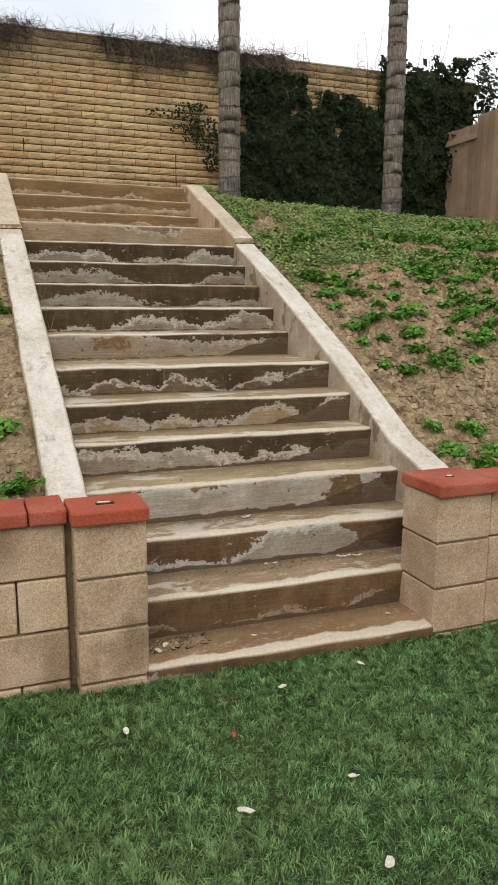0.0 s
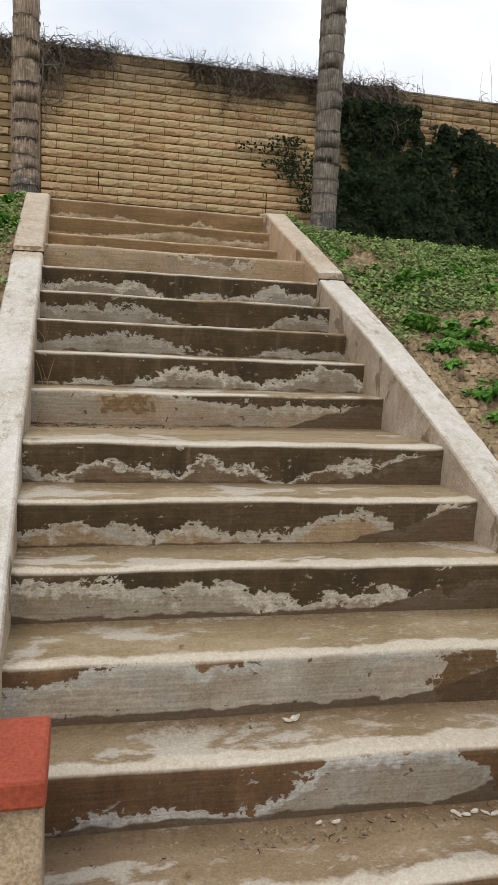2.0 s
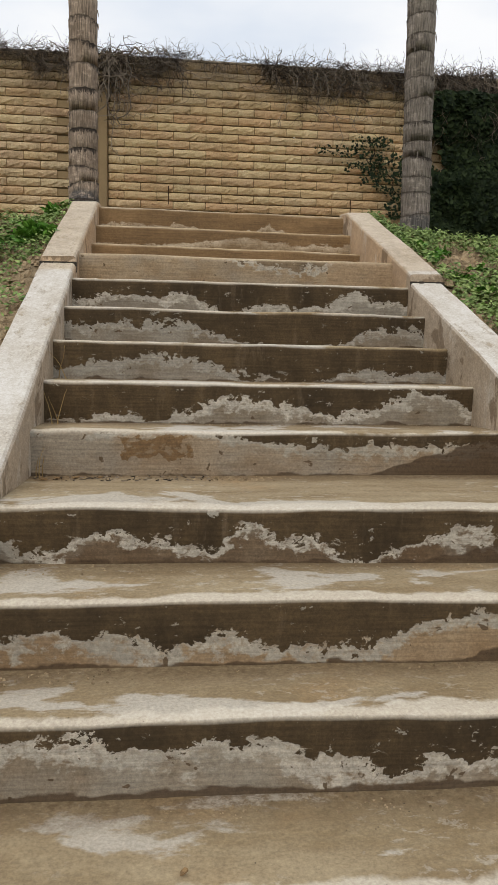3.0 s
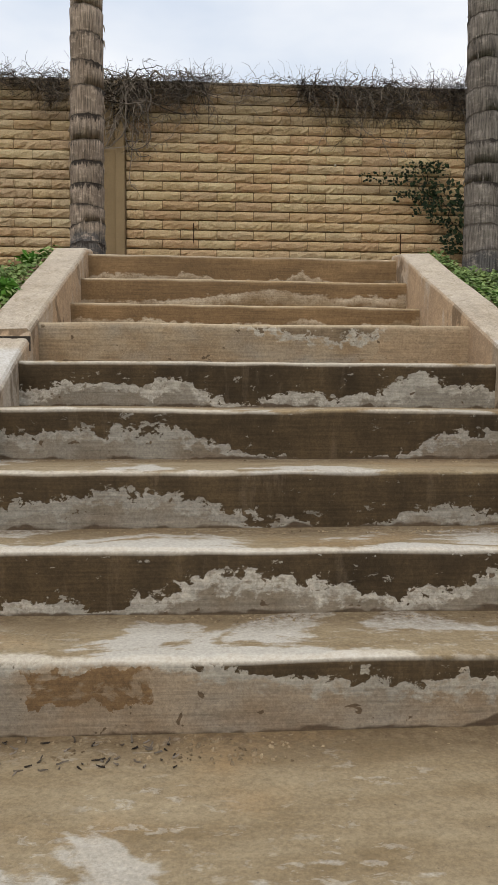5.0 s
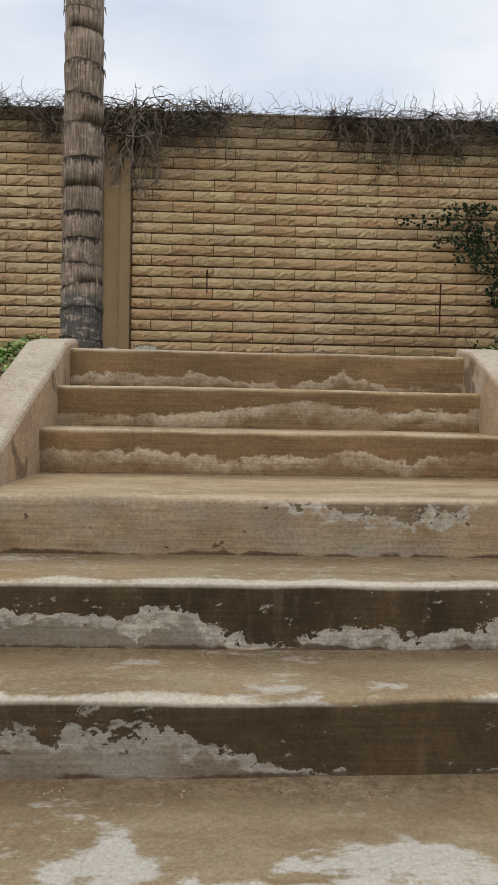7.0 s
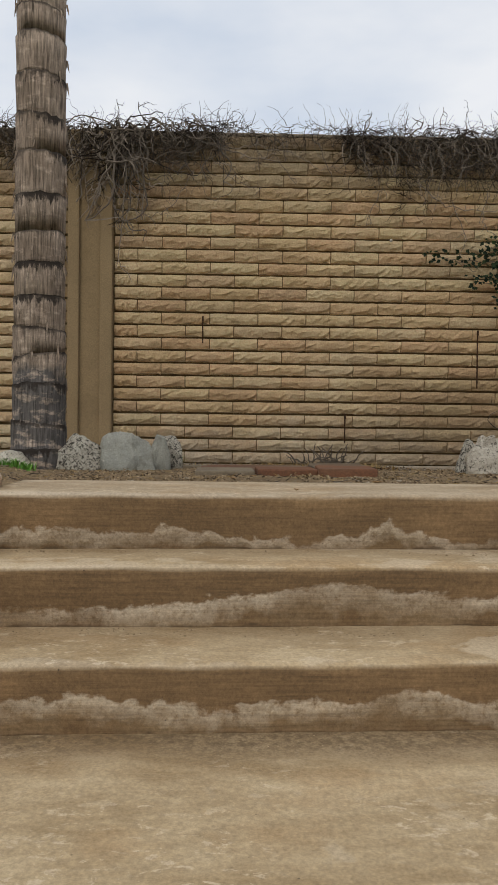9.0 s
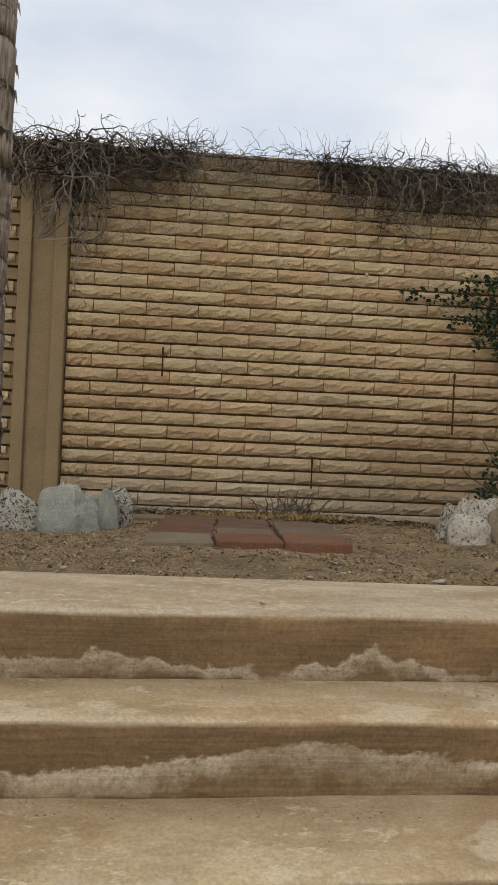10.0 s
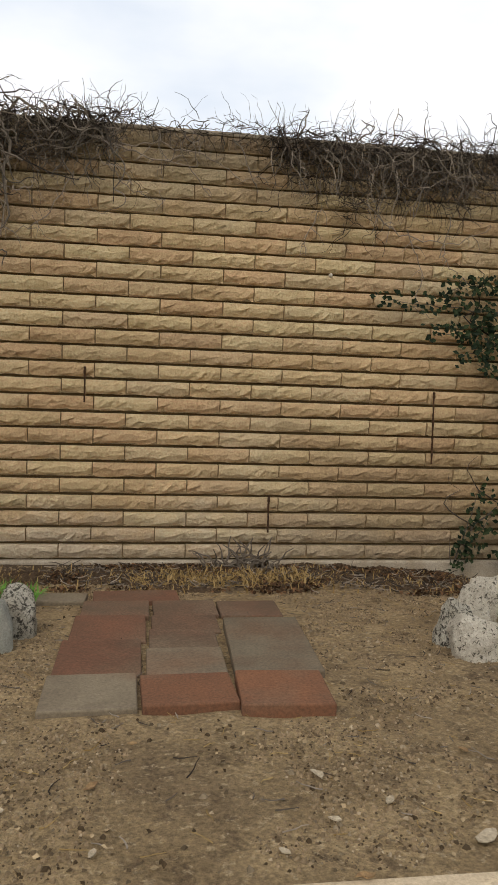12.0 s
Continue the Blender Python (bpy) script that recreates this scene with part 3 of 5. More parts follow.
bank_xs = [-60, -30, -15, -8, -5, -3] + steps_between(-2, 0.40, 0.06) + [0.40, 0.53, 1.0, 1.4, 1.8, 2.31, 2.44] + steps_between(2.5, 8.0, 0.06) + [8, 9, 11, 15, 25, 45, 70]
bank_ys = steps_between(3.72, 8.80, 0.06) + [8.80, 8.90] + steps_between(8.96, 12.34, 0.06) + [12.34]
extra = [0.47 + 0.045 * i for i in range(43)]
bank_xs = sorted(set(bank_xs + [x for x in extra if x > 0.54 and x < 2.3]))
bank = tagged(new("ground_bank", sheet("ground_bank", bank_xs, [y for y in bank_ys if y < 8.92], bank_height, M_soil)), "dry brown soil bank beside the concrete steps", "ground", kind="structure")
yard = tagged(new("ground_yard", sheet("ground_yard", bank_xs, [y for y in bank_ys if y > 8.89], bank_height, M_yard)), "bare trodden brown soil yard under the wall", "ground", kind="structure")
lawn = tagged(new("ground", sheet("ground", [-90, -30, -10, -4, -2, 0, 2, 4, 8, 20, 60, 90], [-120, -50, -20, -8, -3, -1, 0, 1, 2, 3, 3.6, 3.9], lambda x, y: LAWN, M_lawn_soil)), "short green lawn at the foot of the steps", "lawn", kind="structure")
far = tagged(new("ground_far", sheet("ground_far", [-90, -30, -10, 0, 10, 30, 90], [12.3, 20, 40, 150], lambda x, y: 2.9, M_hill)), "flat dry ground behind the boundary wall", "ground", kind="structure")

# ---- boundary wall of split-face courses ----
COURSE, LONG, FIRST = 0.1, 0.383, 2.997
wall = tagged(new("wall_boundary", None), "tan split-face concrete block boundary wall with weathered top", "wall", kind="structure")
wall.location = (0, WALL_Y, FIRST)
part("backing", box(-9.0, 8.6, 0.016, 0.19, -0.6, 2.6), M_bed, wall)


mortar_bm = bmesh.new()
for row in range(26):
    box(-6.0, 8.2, -0.013, 0.015, row * COURSE + 0.006, row * COURSE + 0.086, bm=mortar_bm)
part("mortar", mortar_bm, M_pilaster, wall)


def brick_geometry(seed, length=LONG):
    """A split block: rough face, chipped lower half, crisp bed edges."""
    rnd = random.Random(seed)
    nx, zs = 9, (0.008, 0.033, 0.060, 0.0885)
    lean = (-0.013, -0.030, -0.037, -0.031)
    x1 = length - 0.008
    verts, faces, grid = [], [], []
    for j, z in enumerate(zs):
        for i in range(nx + 1):
            rim = i in (0, nx)
            x = x1 * i / nx + (0 if rim else rnd.uniform(-0.012, 0.012))
            y = lean[j] + (0.004 if rim else 0.0) + rnd.uniform(-0.0075, 0.0075) * (0.7, 1.0, 0.8, 0.4)[j]
            grid.append((x, y, z + (rnd.uniform(-0.017, 0.013) if 0 < j < 3 else rnd.uniform(-0.006, 0.007) if j == 0 else rnd.uniform(-0.002, 0.002))))
    w = nx + 1
    verts += grid
    for j in range(3):
        for i in range(nx):
            a = j * w + i
            faces.append((a, a + 1, a + w + 1, a + w))
    for rim, back in (([grid[i] for i in range(w)], -1), ([grid[3 * w + i] for i in range(w)], 1)):
        b = len(verts)
        verts += rim + [(x1, 0.03, rim[0][2]), (0, 0.03, rim[0][2])]
        ring = tuple(range(b, b + w + 2))
        faces.append(ring[::-1] if back < 0 else ring)
    for col, flip in ((0, True), (nx, False)):
        b = len(verts)
        verts += [grid[j * w + col] for j in range(4)] + [(grid[col][0], 0.03, zs[3]), (grid[col][0], 0.03, zs[0])]
        ring = tuple(range(b, b + 6))
        faces.append(ring[::-1] if flip else ring)
    return verts, faces


BRICK_MESHES = [mesh_of("brick", *brick_geometry(40 + i), M_brick) for i in range(14)]


def course_starts(row, x0, x1):
    shift = 1.285 if row % 2 == 0 else 1.285 + LONG / 2
    first = math.ceil((x0 - shift) / LONG - 1e-6)
    x = shift + first * LONG
    while x + LONG <= x1 + LONG * 0.5:
        yield x
        x += LONG


def joined_bricks(x0, x1):
    verts, faces = [], []
    for row in range(26):
        for n, x in enumerate(course_starts(row, x0, x1)):
            v, f = brick_geometry(row * 131 + n * 7)
            b = len(verts)
            verts += [(p[0] + x, p[1], p[2] + row * COURSE) for p in v]
            faces += [tuple(i + b for i in q) for q in f]
    return mesh_of("bricks", verts, faces, M_brick)


for x0, x1 in ((-6.0, -0.22), (4.34, 8.0)):
    tagged(part("bricks", joined_bricks(x0, x1), M_brick, wall), kind="stuff")
pil = tagged(new("wall_pilaster", None), "smooth tan cast concrete pilaster in the boundary wall", "pilaster", kind="structure")
pil.location = (0.15, WALL_Y, 2.6)
part("shaft", box(-0.175, 0.175, -0.045, 0.01, 0, 3.0, 0.006), M_pilaster, pil)
for x0, x1 in ((-0.175, -0.085), (0.075, 0.175)):
    part("flange", roughen(box(x0, x1, -0.085, -0.043, 0, 3.0, 0.012), 0.003, 5, x0), M_pilaster, pil)
coping = tagged(new("wall_coping", from_bm("coping", roughen(box(-9, 8.6, WALL_Y - 0.02, WALL_Y + 0.2, 5.597, 5.625, 0.008), 0.004, 4), M_footing)), "thin weathered cap course along the boundary wall", "coping", kind="structure")
foot = tagged(new("wall_footing", from_bm("footing", roughen(box(-9, 8.6, WALL_Y - 0.05, WALL_Y + 0.01, 2.7, 2.992, 0.012), 0.006, 6), M_footing)), "pale concrete footing under the boundary wall", "footing", kind="structure")

# ---- the staircase ----
stair = tagged(new("staircase", None), "long flight of stained poured-concrete garden steps with two deeper landings", "stairs")
stair.location = (SX0, 3.4, LAWN)
DARK, DARKWARM, BROWN = (0.043, 0.028, 0.0135), (0.085, 0.048, 0.024), (0.165, 0.102, 0.050)
GREY, TAN = (0.32, 0.27, 0.205), (0.34, 0.245, 0.15)
PALE = (0.57, 0.515, 0.43)
TREAD, TREADTAN = (0.38, 0.295, 0.182), (0.52, 0.395, 0.24)
LOOKS = []


def looks(dark, pale, base, levels, band, tread, rust=None, rust_box=None, worn=0.55):
    LOOKS.append((dark, pale, base, levels, band, tread, rust, rust_box, worn))


looks(DARKWARM, (0.42, 0.33, 0.25), (0.24, 0.15, 0.09), (0.7, 0.8, 0.2, 0.0, 0.1, 0.0, 0.1, 0.3), 0.2, (0.33, 0.215, 0.12), worn=0.15)
looks(DARKWARM, (0.36, 0.27, 0.19), (0.22, 0.14, 0.085), (0.6, 0.3, 0.0, 0.1, 0.3, 0.0, 0.4, 0.1, 0.0), 0.2, (0.34, 0.245, 0.155))
looks(DARKWARM, (0.56, 0.54, 0.50), (0.36, 0.32, 0.27), (0.2, 0.1, 0.3, 0.2, 0.15, 1.0, 1.05, 1.0, 0.2, 0.0, 0.0), 0.3, (0.38, 0.29, 0.19))
looks(DARKWARM, (0.55, 0.52, 0.46), (0.46, 0.41, 0.35), (0.6, 0.75, 1.1, 0.9, 0.95, 1.2, 1.2, 1.1, 1.2, 1.0, 0.2), 0.35, TREAD, (0.19, 0.115, 0.058), (1.30, 1.50, -0.2, -0.012))
looks(DARK, PALE, GREY, (0.75, 0.8, 0.75, 0.5, 0.7, 0.5, 0.2, 0.45, 0.4, 0.35, 0.5, 0.8), 0.4, TREAD)
looks(DARK, (0.47, 0.42, 0.34), TAN, (0.4, 0.45, 0.5, 0.25, 0.55, 0.3, 0.2, 0.55, 0.8, 0.35, 0.8, 0.9), 0.35, TREAD)
looks(DARK, PALE, (0.17, 0.12, 0.075), (0.3, 0.2, 0.55, 0.5, 0.3, 0.6, 0.45, 0.15, 0.3, 0.6, 0.5, 0.8, 0.6), 0.22, TREAD)
looks(DARK, (0.46, 0.41, 0.33), (0.34, 0.265, 0.185), (1.15, 1.15, 1.1, 1.15, 1.1, 0.8, 0.75, 0.7, 0.75, 0.65, 0.65, 0.75), 0.3, TREAD, (0.24, 0.145, 0.07), (0.31, 0.58, -0.092, -0.022), worn=0.8)
looks(DARK, PALE, (0.29, 0.25, 0.195), (0.0, 0.1, 0.3, 0.1, 0.35, 0.6, 0.6, 0.45, 0.4, 0.4, 0.8, 0.8, 0.4), 0.28, TREAD, worn=0.85)
looks(DARK, (0.40, 0.36, 0.30), (0.27, 0.23, 0.18), (0.3, 0.5, 0.45, 0.7, 0.55, 0.35, 0.15, -0.05, 0.05, 0.35, 0.25, 0.3, 0.35), 0.25, TREAD, worn=0.8)
looks(DARK, (0.42, 0.38, 0.32), (0.26, 0.22, 0.17), (0.6, 0.55, 0.6, 0.6, 0.6, 0.35, 0.1, -0.05, 0.0, 0.1, 0.5, 0.6, 0.5), 0.25, TREAD)
looks(DARK, PALE, (0.27, 0.24, 0.195), (0.35, 0.6, 0.6, 0.45, 0.6, 0.25, 0.05, 0.4, 0.15, 0.35, 0.7, 0.6, 0.5), 0.3, TREAD)
looks((0.12, 0.085, 0.052), (0.52, 0.46, 0.37), (0.38, 0.29, 0.19), (1.3, 1.3, 1.3, 1.3, 1.25, 1.2, 1.0, 0.75, 0.7, 0.8, 1.2, 1.3, 1.3), 0.2, TREADTAN, (0.44, 0.31, 0.19), (1.36, 1.9, -0.3, 0.1), worn=0.3)
looks(BROWN, (0.76, 0.63, 0.46), (0.275, 0.188, 0.102), (0.45, 0.5, 0.6, 0.45, 0.35, 0.45, 0.45, 0.55, 0.35, 0.55, 0.7), 0.26, TREADTAN)
looks(BROWN, (0.80, 0.67, 0.50), (0.255, 0.175, 0.096), (0.3, 0.3, 0.35, 0.35, 0.45, 0.65, 0.65, 0.55, 0.5, 0.55, 0.6), 0.34, TREADTAN)
looks(BROWN, (0.72, 0.59, 0.43), (0.205, 0.138, 0.072), (0.3, 0.35, 0.3, 0.35, 0.25, 0.1, 0.5, 0.15, 0.2, 0.3), 0.24, (0.50, 0.395, 0.27))


def step_geometry(k):
    """A cast step: rounded uneven front edge, riser leaning in a little at its foot, worn tread."""
    yl, yr = NOSING[k]
    back = (NOSING[k + 1][0] + NOSING[k + 1][1]) / 2 + 0.10 if k < 15 else 8.885
    low = -0.22 if k else -0.3
    n = 34
    verts, faces = [], []
    wide = SX1 - SX0
    x0, x1 = (0.0, wide) if k > 0 else (0.125, 1.485)
    for i in range(n + 1):
        u = i / n
        x = x0 + (x1 - x0) * u
        front = (yr - yl) * (x / wide) + 0.010 * noise.noise(Vector((x * 2.2, k * 5.1, 0))) + 0.004 * noise.noise(Vector((x * 11, k * 3.3, 1)))
        sag = 0.006 * noise.noise(Vector((x * 2.0, k * 2.7, 5))) + 0.002 * noise.noise(Vector((x * 14, k, 5)))
        r = 0.020 + 0.008 * noise.noise(Vector((x * 5, k * 1.9, 2)))
        deep = back - yl
        col = [(front + 0.016, low), (front + 0.012, -RISE * 0.55), (front + 0.003, -r * 1.3), (front + r * 0.3, -r * 0.32 + sag), (front + r, sag), (front + r * 2.6, sag + 0.002), (deep * 0.5, sag + 0.005), (deep, 0.008)]
        verts += [(x, y, z) for y, z in col]
    m = 8
    for i in range(n):
        for j in range(m - 1):
            a = i * m + j
            faces.append((a, a + m, a + m + 1, a + 1))
    b = len(verts)
    verts += [(x0, back - yl, low), (x1, back - yl, low)]
    faces += [tuple(range(m - 1, -1, -1)) + (b,), tuple(n * m + j for j in range(m)) + (b + 1,)]
    return verts, faces


# where the lime sheets lie across a tread, more or less than elsewhere
LIME_SHEETS = {12: (-0.12, -0.06, 0.02, 0.06, 0.08, 0.08, 0.04), 0: (0.02, 0.06, 0.0, -0.05, -0.05, 0.03, 0.05), 9: (0.02, 0.02, -0.02, -0.08, -0.1, -0.08, -0.05), 7: (-0.2, -0.2, 0.05, 0.17, 0.13, -0.02, -0.08), 8: (-0.06, 0.09, 0.07, -0.1, 0.03, 0.05, -0.05)}
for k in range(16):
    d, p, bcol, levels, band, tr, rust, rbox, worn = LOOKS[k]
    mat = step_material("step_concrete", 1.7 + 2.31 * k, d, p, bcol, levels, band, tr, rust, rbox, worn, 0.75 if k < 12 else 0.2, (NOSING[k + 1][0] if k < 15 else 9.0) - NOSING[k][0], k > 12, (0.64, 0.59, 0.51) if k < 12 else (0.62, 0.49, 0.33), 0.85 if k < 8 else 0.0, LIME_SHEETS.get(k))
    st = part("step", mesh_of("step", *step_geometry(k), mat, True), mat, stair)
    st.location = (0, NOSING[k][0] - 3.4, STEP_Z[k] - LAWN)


def side_wall(name, line, x0, x1, label):
    """A sloping stringer wall cast beside the steps, with rounded top edges."""
    line = sorted(line)
    dense = []
    for (ya, za), (yb, zb) in zip(line, line[1:]):
        n = max(1, int((yb - ya) / 0.12))
        dense += [(ya + (yb - ya) * i / n, za + (zb - za) * i / n) for i in range(n)]
    dense.append(line[-1])
    verts, faces = [], []
    r = 0.014
    for y, z in dense:
        wob = 0.006 * noise.noise(Vector((y * 3, x0, 0)))
        zz = z + 0.005 * noise.noise(Vector((y * 5, x0, 7)))
        foot_z = max(0.25, z - 0.75)
        verts += [(x0, y, foot_z), (x0 + wob, y, zz - r), (x0 + r * 0.4 + wob, y, zz - r * 0.3), (x0 + r + wob, y, zz), (x1 - r + wob, y, zz + 0.004), (x1 - r * 0.4 + wob, y, zz - r * 0.3), (x1 + wob, y, zz - r), (x1, y, foot_z)]
    for i in range(len(dense) - 1):
        for j in range(7):
            a = i * 8 + j
            faces.append((a, a + 1, a + 9, a + 8))
    e = (len(dense) - 1) * 8
    faces += [tuple(range(7, -1, -1)), tuple(range(e, e + 8))]
    ob = new(name, mesh_of(name, verts, faces, M_wing))
    return tagged(ob, label, "stair side wall", "side walls of the steps")


side_wall("stair_side_wall", WING_R, SX1 - 0.002, 2.46, "pale weathered concrete side wall sloping beside the steps")
side_wall("stair_side_wall", WING_L, 0.375, SX0 + 0.002, "pale cracked concrete side wall sloping beside the steps")

# ---- retaining walls, gate pillars and their red caps ----
BH = 0.2187


def block_mesh(w, d, h=BH - 0.010, seed=0):
    bm = box(0, w, 0, d, 0, h, 0.006, 1)
    return from_bm("block", roughen(bm, 0.002, 9, seed), M_block)


def cap_mesh(w, d, seed=0):
    bm = box(0, w, 0, d, 0, 0.058, 0.009, 2)
    return from_bm("cap", roughen(bm, 0.003, 7, seed), M_red)


def pillar(x0, x1, y0, y1, top, label, slot):
    ob = tagged(new("gate_pillar", None), label, "pillar", "pillars at the foot of the steps")
    ob.location = ((x0 + x1) / 2, (y0 + y1) / 2, LAWN - 0.1)
    o = ob.location
    part("core", box(x0 + 0.008 - o.x, x1 - 0.008 - o.x, y0 + 0.008 - o.y, y1 - 0.008 - o.y, 0, top - o.z), M_mortar, ob)
    me = block_mesh(x1 - x0, y1 - y0, seed=x0)
    for i in range(4):
        b = part("block", me, M_block, ob)
        b.location = (x0 - o.x, y0 - o.y, top - BH * (i + 1) + 0.004 - o.z)
    c = part("cap", cap_mesh(x1 - x0 + 0.022, y1 - y0 + 0.035, x0), M_red, ob, "red painted brick cap")
    c.location = (x0 - 0.012 - o.x, y0 - 0.03 - o.y, top + 0.002 - o.z)
    s = part("slot", box(-slot[0], slot[0], -slot[1], slot[1], -0.004, 0.0015), M_black, c, "dark slot cut in the cap")
    s.location = ((x1 - x0) * 0.52, (y1 - y0) * 0.52, 0.0605)
    t = part("metal_tab", roughen(box(-slot[0] * 0.9, slot[0] * 0.6, -0.006, 0.004, 0, 0.006, 0.002, 1), 0.004, 30), M_white, c, "bent metal strap in the slot")
    t.location = ((x1 - x0) * 0.52, (y1 - y0) * 0.52, 0.0615)
    return ob


pillar(0.412, 0.692, 3.56, 3.76, 1.108, "tan concrete block gate pillar with a red brick cap", (0.036, 0.012))
pillar(2.016, 2.308, 3.51, 3.80, 1.085, "tan concrete block gate pillar with a red brick cap and lime marks", (0.02, 0.008))


def retaining_wall(name, x0, x1, y0, top, start):
    ob = tagged(new(name, None), "low tan concrete block retaining wall with red brick caps", "retaining wall", kind="structure")
    ob.location = (x0, y0, LAWN - 0.1)
    w = x1 - x0
    part("core", box(-0.04, w + 0.045, 0.03, 0.17, 0, top - LAWN + 0.1), M_mortar, ob)
    me = block_mesh(0.392, 0.19, seed=x0 + 3)
    cm = cap_mesh(0.19, 0.24, x0)
    for i in range(4):
        x = start - (0.2 if i % 2 else 0.0)
        while x < w - 0.1:
            if x + 0.392 <= w + 0.001 and x >= -0.001:
                b = part("block", me, M_block, ob)
            elif x < 0:
                b = part("block", block_mesh(x + 0.39, 0.19), M_block, ob)
            else:
                b = part("block", block_mesh(max(0.05, w - x), 0.19), M_block, ob)
            b.location = (max(x, 0), 0, top - BH * (i + 1) + 0.004 - ob.location.z)
            x += 0.40
    x = w - 0.19 if x0 < 0 else 0.0
    if x0 < 0:
        c = part("cap", cap_mesh(0.142, 0.24, 2.0), M_red, ob, "shorter cut cap beside the pillar")
        c.location = (w - 0.132, -0.03, top + 0.002 - ob.location.z)
        x -= 0.136
    for i in range(int(w / 0.196)):
        c = part("cap", cm, M_red, ob)
        c.location = (x, -0.03, top + 0.002 - ob.location.z)
        x += -0.196 if x0 < 0 else 0.196
    return ob


retaining_wall("wall_retaining_left", -4.44, 0.385, 3.63, 1.108, 0.04)
retaining_wall("wall_retaining_right", 2.316, 9.0, 3.525, 1.085, 0.0)
part("drain_slot", box(4.40, 4.415, -0.002, 0.01, 0.10, 0.155), M_black, bpy.data.objects["wall_retaining_left"], "weep slot at the foot of the wall")


# ---- palms ----
def palm(x, y, z, radius, height, seed, label, material):
    """A tapered trunk with ringed leaf scars, swollen at the foot, and torn scar edges."""
    rnd = random.Random(seed)
    ob = tagged(new("palm_tree", None), label, "palm tree", "palms along the boundary wall")
    ob.location = (x, y, z)
    verts, faces = [], []
    sides, zz, ring, k = 28, -0.2, 0, 0
    rings = []
    while zz < height:
        gap = rnd.uniform(0.14, 0.21)
        taper = radius * (1.0 + 0.16 * math.exp(-max(zz, 0) / 0.22) - 0.018 * zz)
        lip = rnd.uniform(0.003, 0.008)
        tilt, ta = rnd.uniform(0, 0.02), rnd.uniform(0, 6.28)
        rings += [(zz, taper, tilt, ta), (zz + gap * 0.55, taper + lip * 0.5, tilt, ta), (zz + gap * 0.9, taper + lip, tilt, ta), (zz + gap * 0.97, taper - 0.002, tilt, ta)]
        zz += gap
    for h, r, tilt, ta in rings:
        for s in range(sides):
            a = 2 * math.pi * s / sides
            rr = r * (1 + 0.035 * noise.noise(Vector((math.cos(a) * 1.5, math.sin(a) * 1.5, h * 2 + seed))) + 0.02 * noise.noise(Vector((math.cos(a) * 6, math.sin(a) * 6, h * 9))))
            verts.append((math.cos(a) * rr, math.sin(a) * rr, h + tilt * math.cos(a - ta) + 0.012 * noise.noise(Vector((math.cos(a) * 4, math.sin(a) * 4, h * 3)))))
    for j in range(len(rings) - 1):
        for s in range(sides):
            a, b = j * sides + s, j * sides + (s + 1) % sides
            faces.append((a, b, b + sides, a + sides))
    me = mesh_of("trunk", verts, faces, material, True)
    scar = me.attributes.new("scar", "FLOAT", "POINT")
    for j in range(len(rings)):
        for s in range(sides):
            scar.data[j * sides + s].value = (0.0, 0.55, 0.9, 1.0)[j % 4]
    part("trunk", me, material, ob)
    shreds = []
    for _ in range(170):
        h, a = rnd.uniform(0.1, min(height, 4.5)), rnd.uniform(0, 6.28)
        r = radius * (1.0 - 0.018 * h) + 0.006
        p = Vector((math.cos(a) * r, math.sin(a) * r, h))
        q = p + Vector((math.cos(a) * 0.012, math.sin(a) * 0.012, -rnd.uniform(0.03, 0.09)))
        shreds.append([(p, 0.006), ((p + q) / 2, 0.005), (q, 0.001)])
    part("bark_fringe", mesh_of("bark_fringe", *tubes(shreds), material), material, ob, "torn fibrous bark edges")["kind"] = "stuff"
    return ob


palm(0.265, 10.2, 3.03, 0.128, 8.0, 1, "ringed grey-brown palm trunk beside pale rocks", M_palm)
palm(3.36, 10.15, 2.92, 0.134, 8.5, 2, "ringed grey palm trunk standing on the bank", M_palm_grey)
palm(5.86, 10.35, 2.82, 0.130, 8.5, 3, "ringed grey-brown palm trunk in front of ivy", M_palm_grey)


# ---- wooden fence ----
fence = tagged(new("wooden_fence", None), "brown weathered board fence along the side boundary", "fence", kind="structure")
fence.location = (7.95, 11.1, 3.0)
board = from_bm("board", roughen(box(-0.010, 0.010, 0, 0.137, -0.2, 1.72, 0.004, 1), 0.003, 3), M_fence)
for i in range(54):
    y = 0.98 - 0.142 * i
    b = part("board", board, M_fence, fence)
    b.location = ((0.035 if y > 0.0 else -0.03), y, 0.02 + random.uniform(-0.012, 0.012) + (0.09 if y <= 0.0 else 0.0))
for y0, y1 in ((0.02, 1.1), (-7.0, 0.0)):
    for z in (0.3, 1.50):
        part("rail", box(-0.018, 0.022, y0, y1, z, z + 0.09, 0.004, 1), M_fence, fence)
for y in (1.08, -1.2, -3.4, -5.6):
    part("post", box(-0.03, 0.06, y - 0.045, y + 0.045, -0.3, 1.66, 0.005, 1), M_fence, fence)


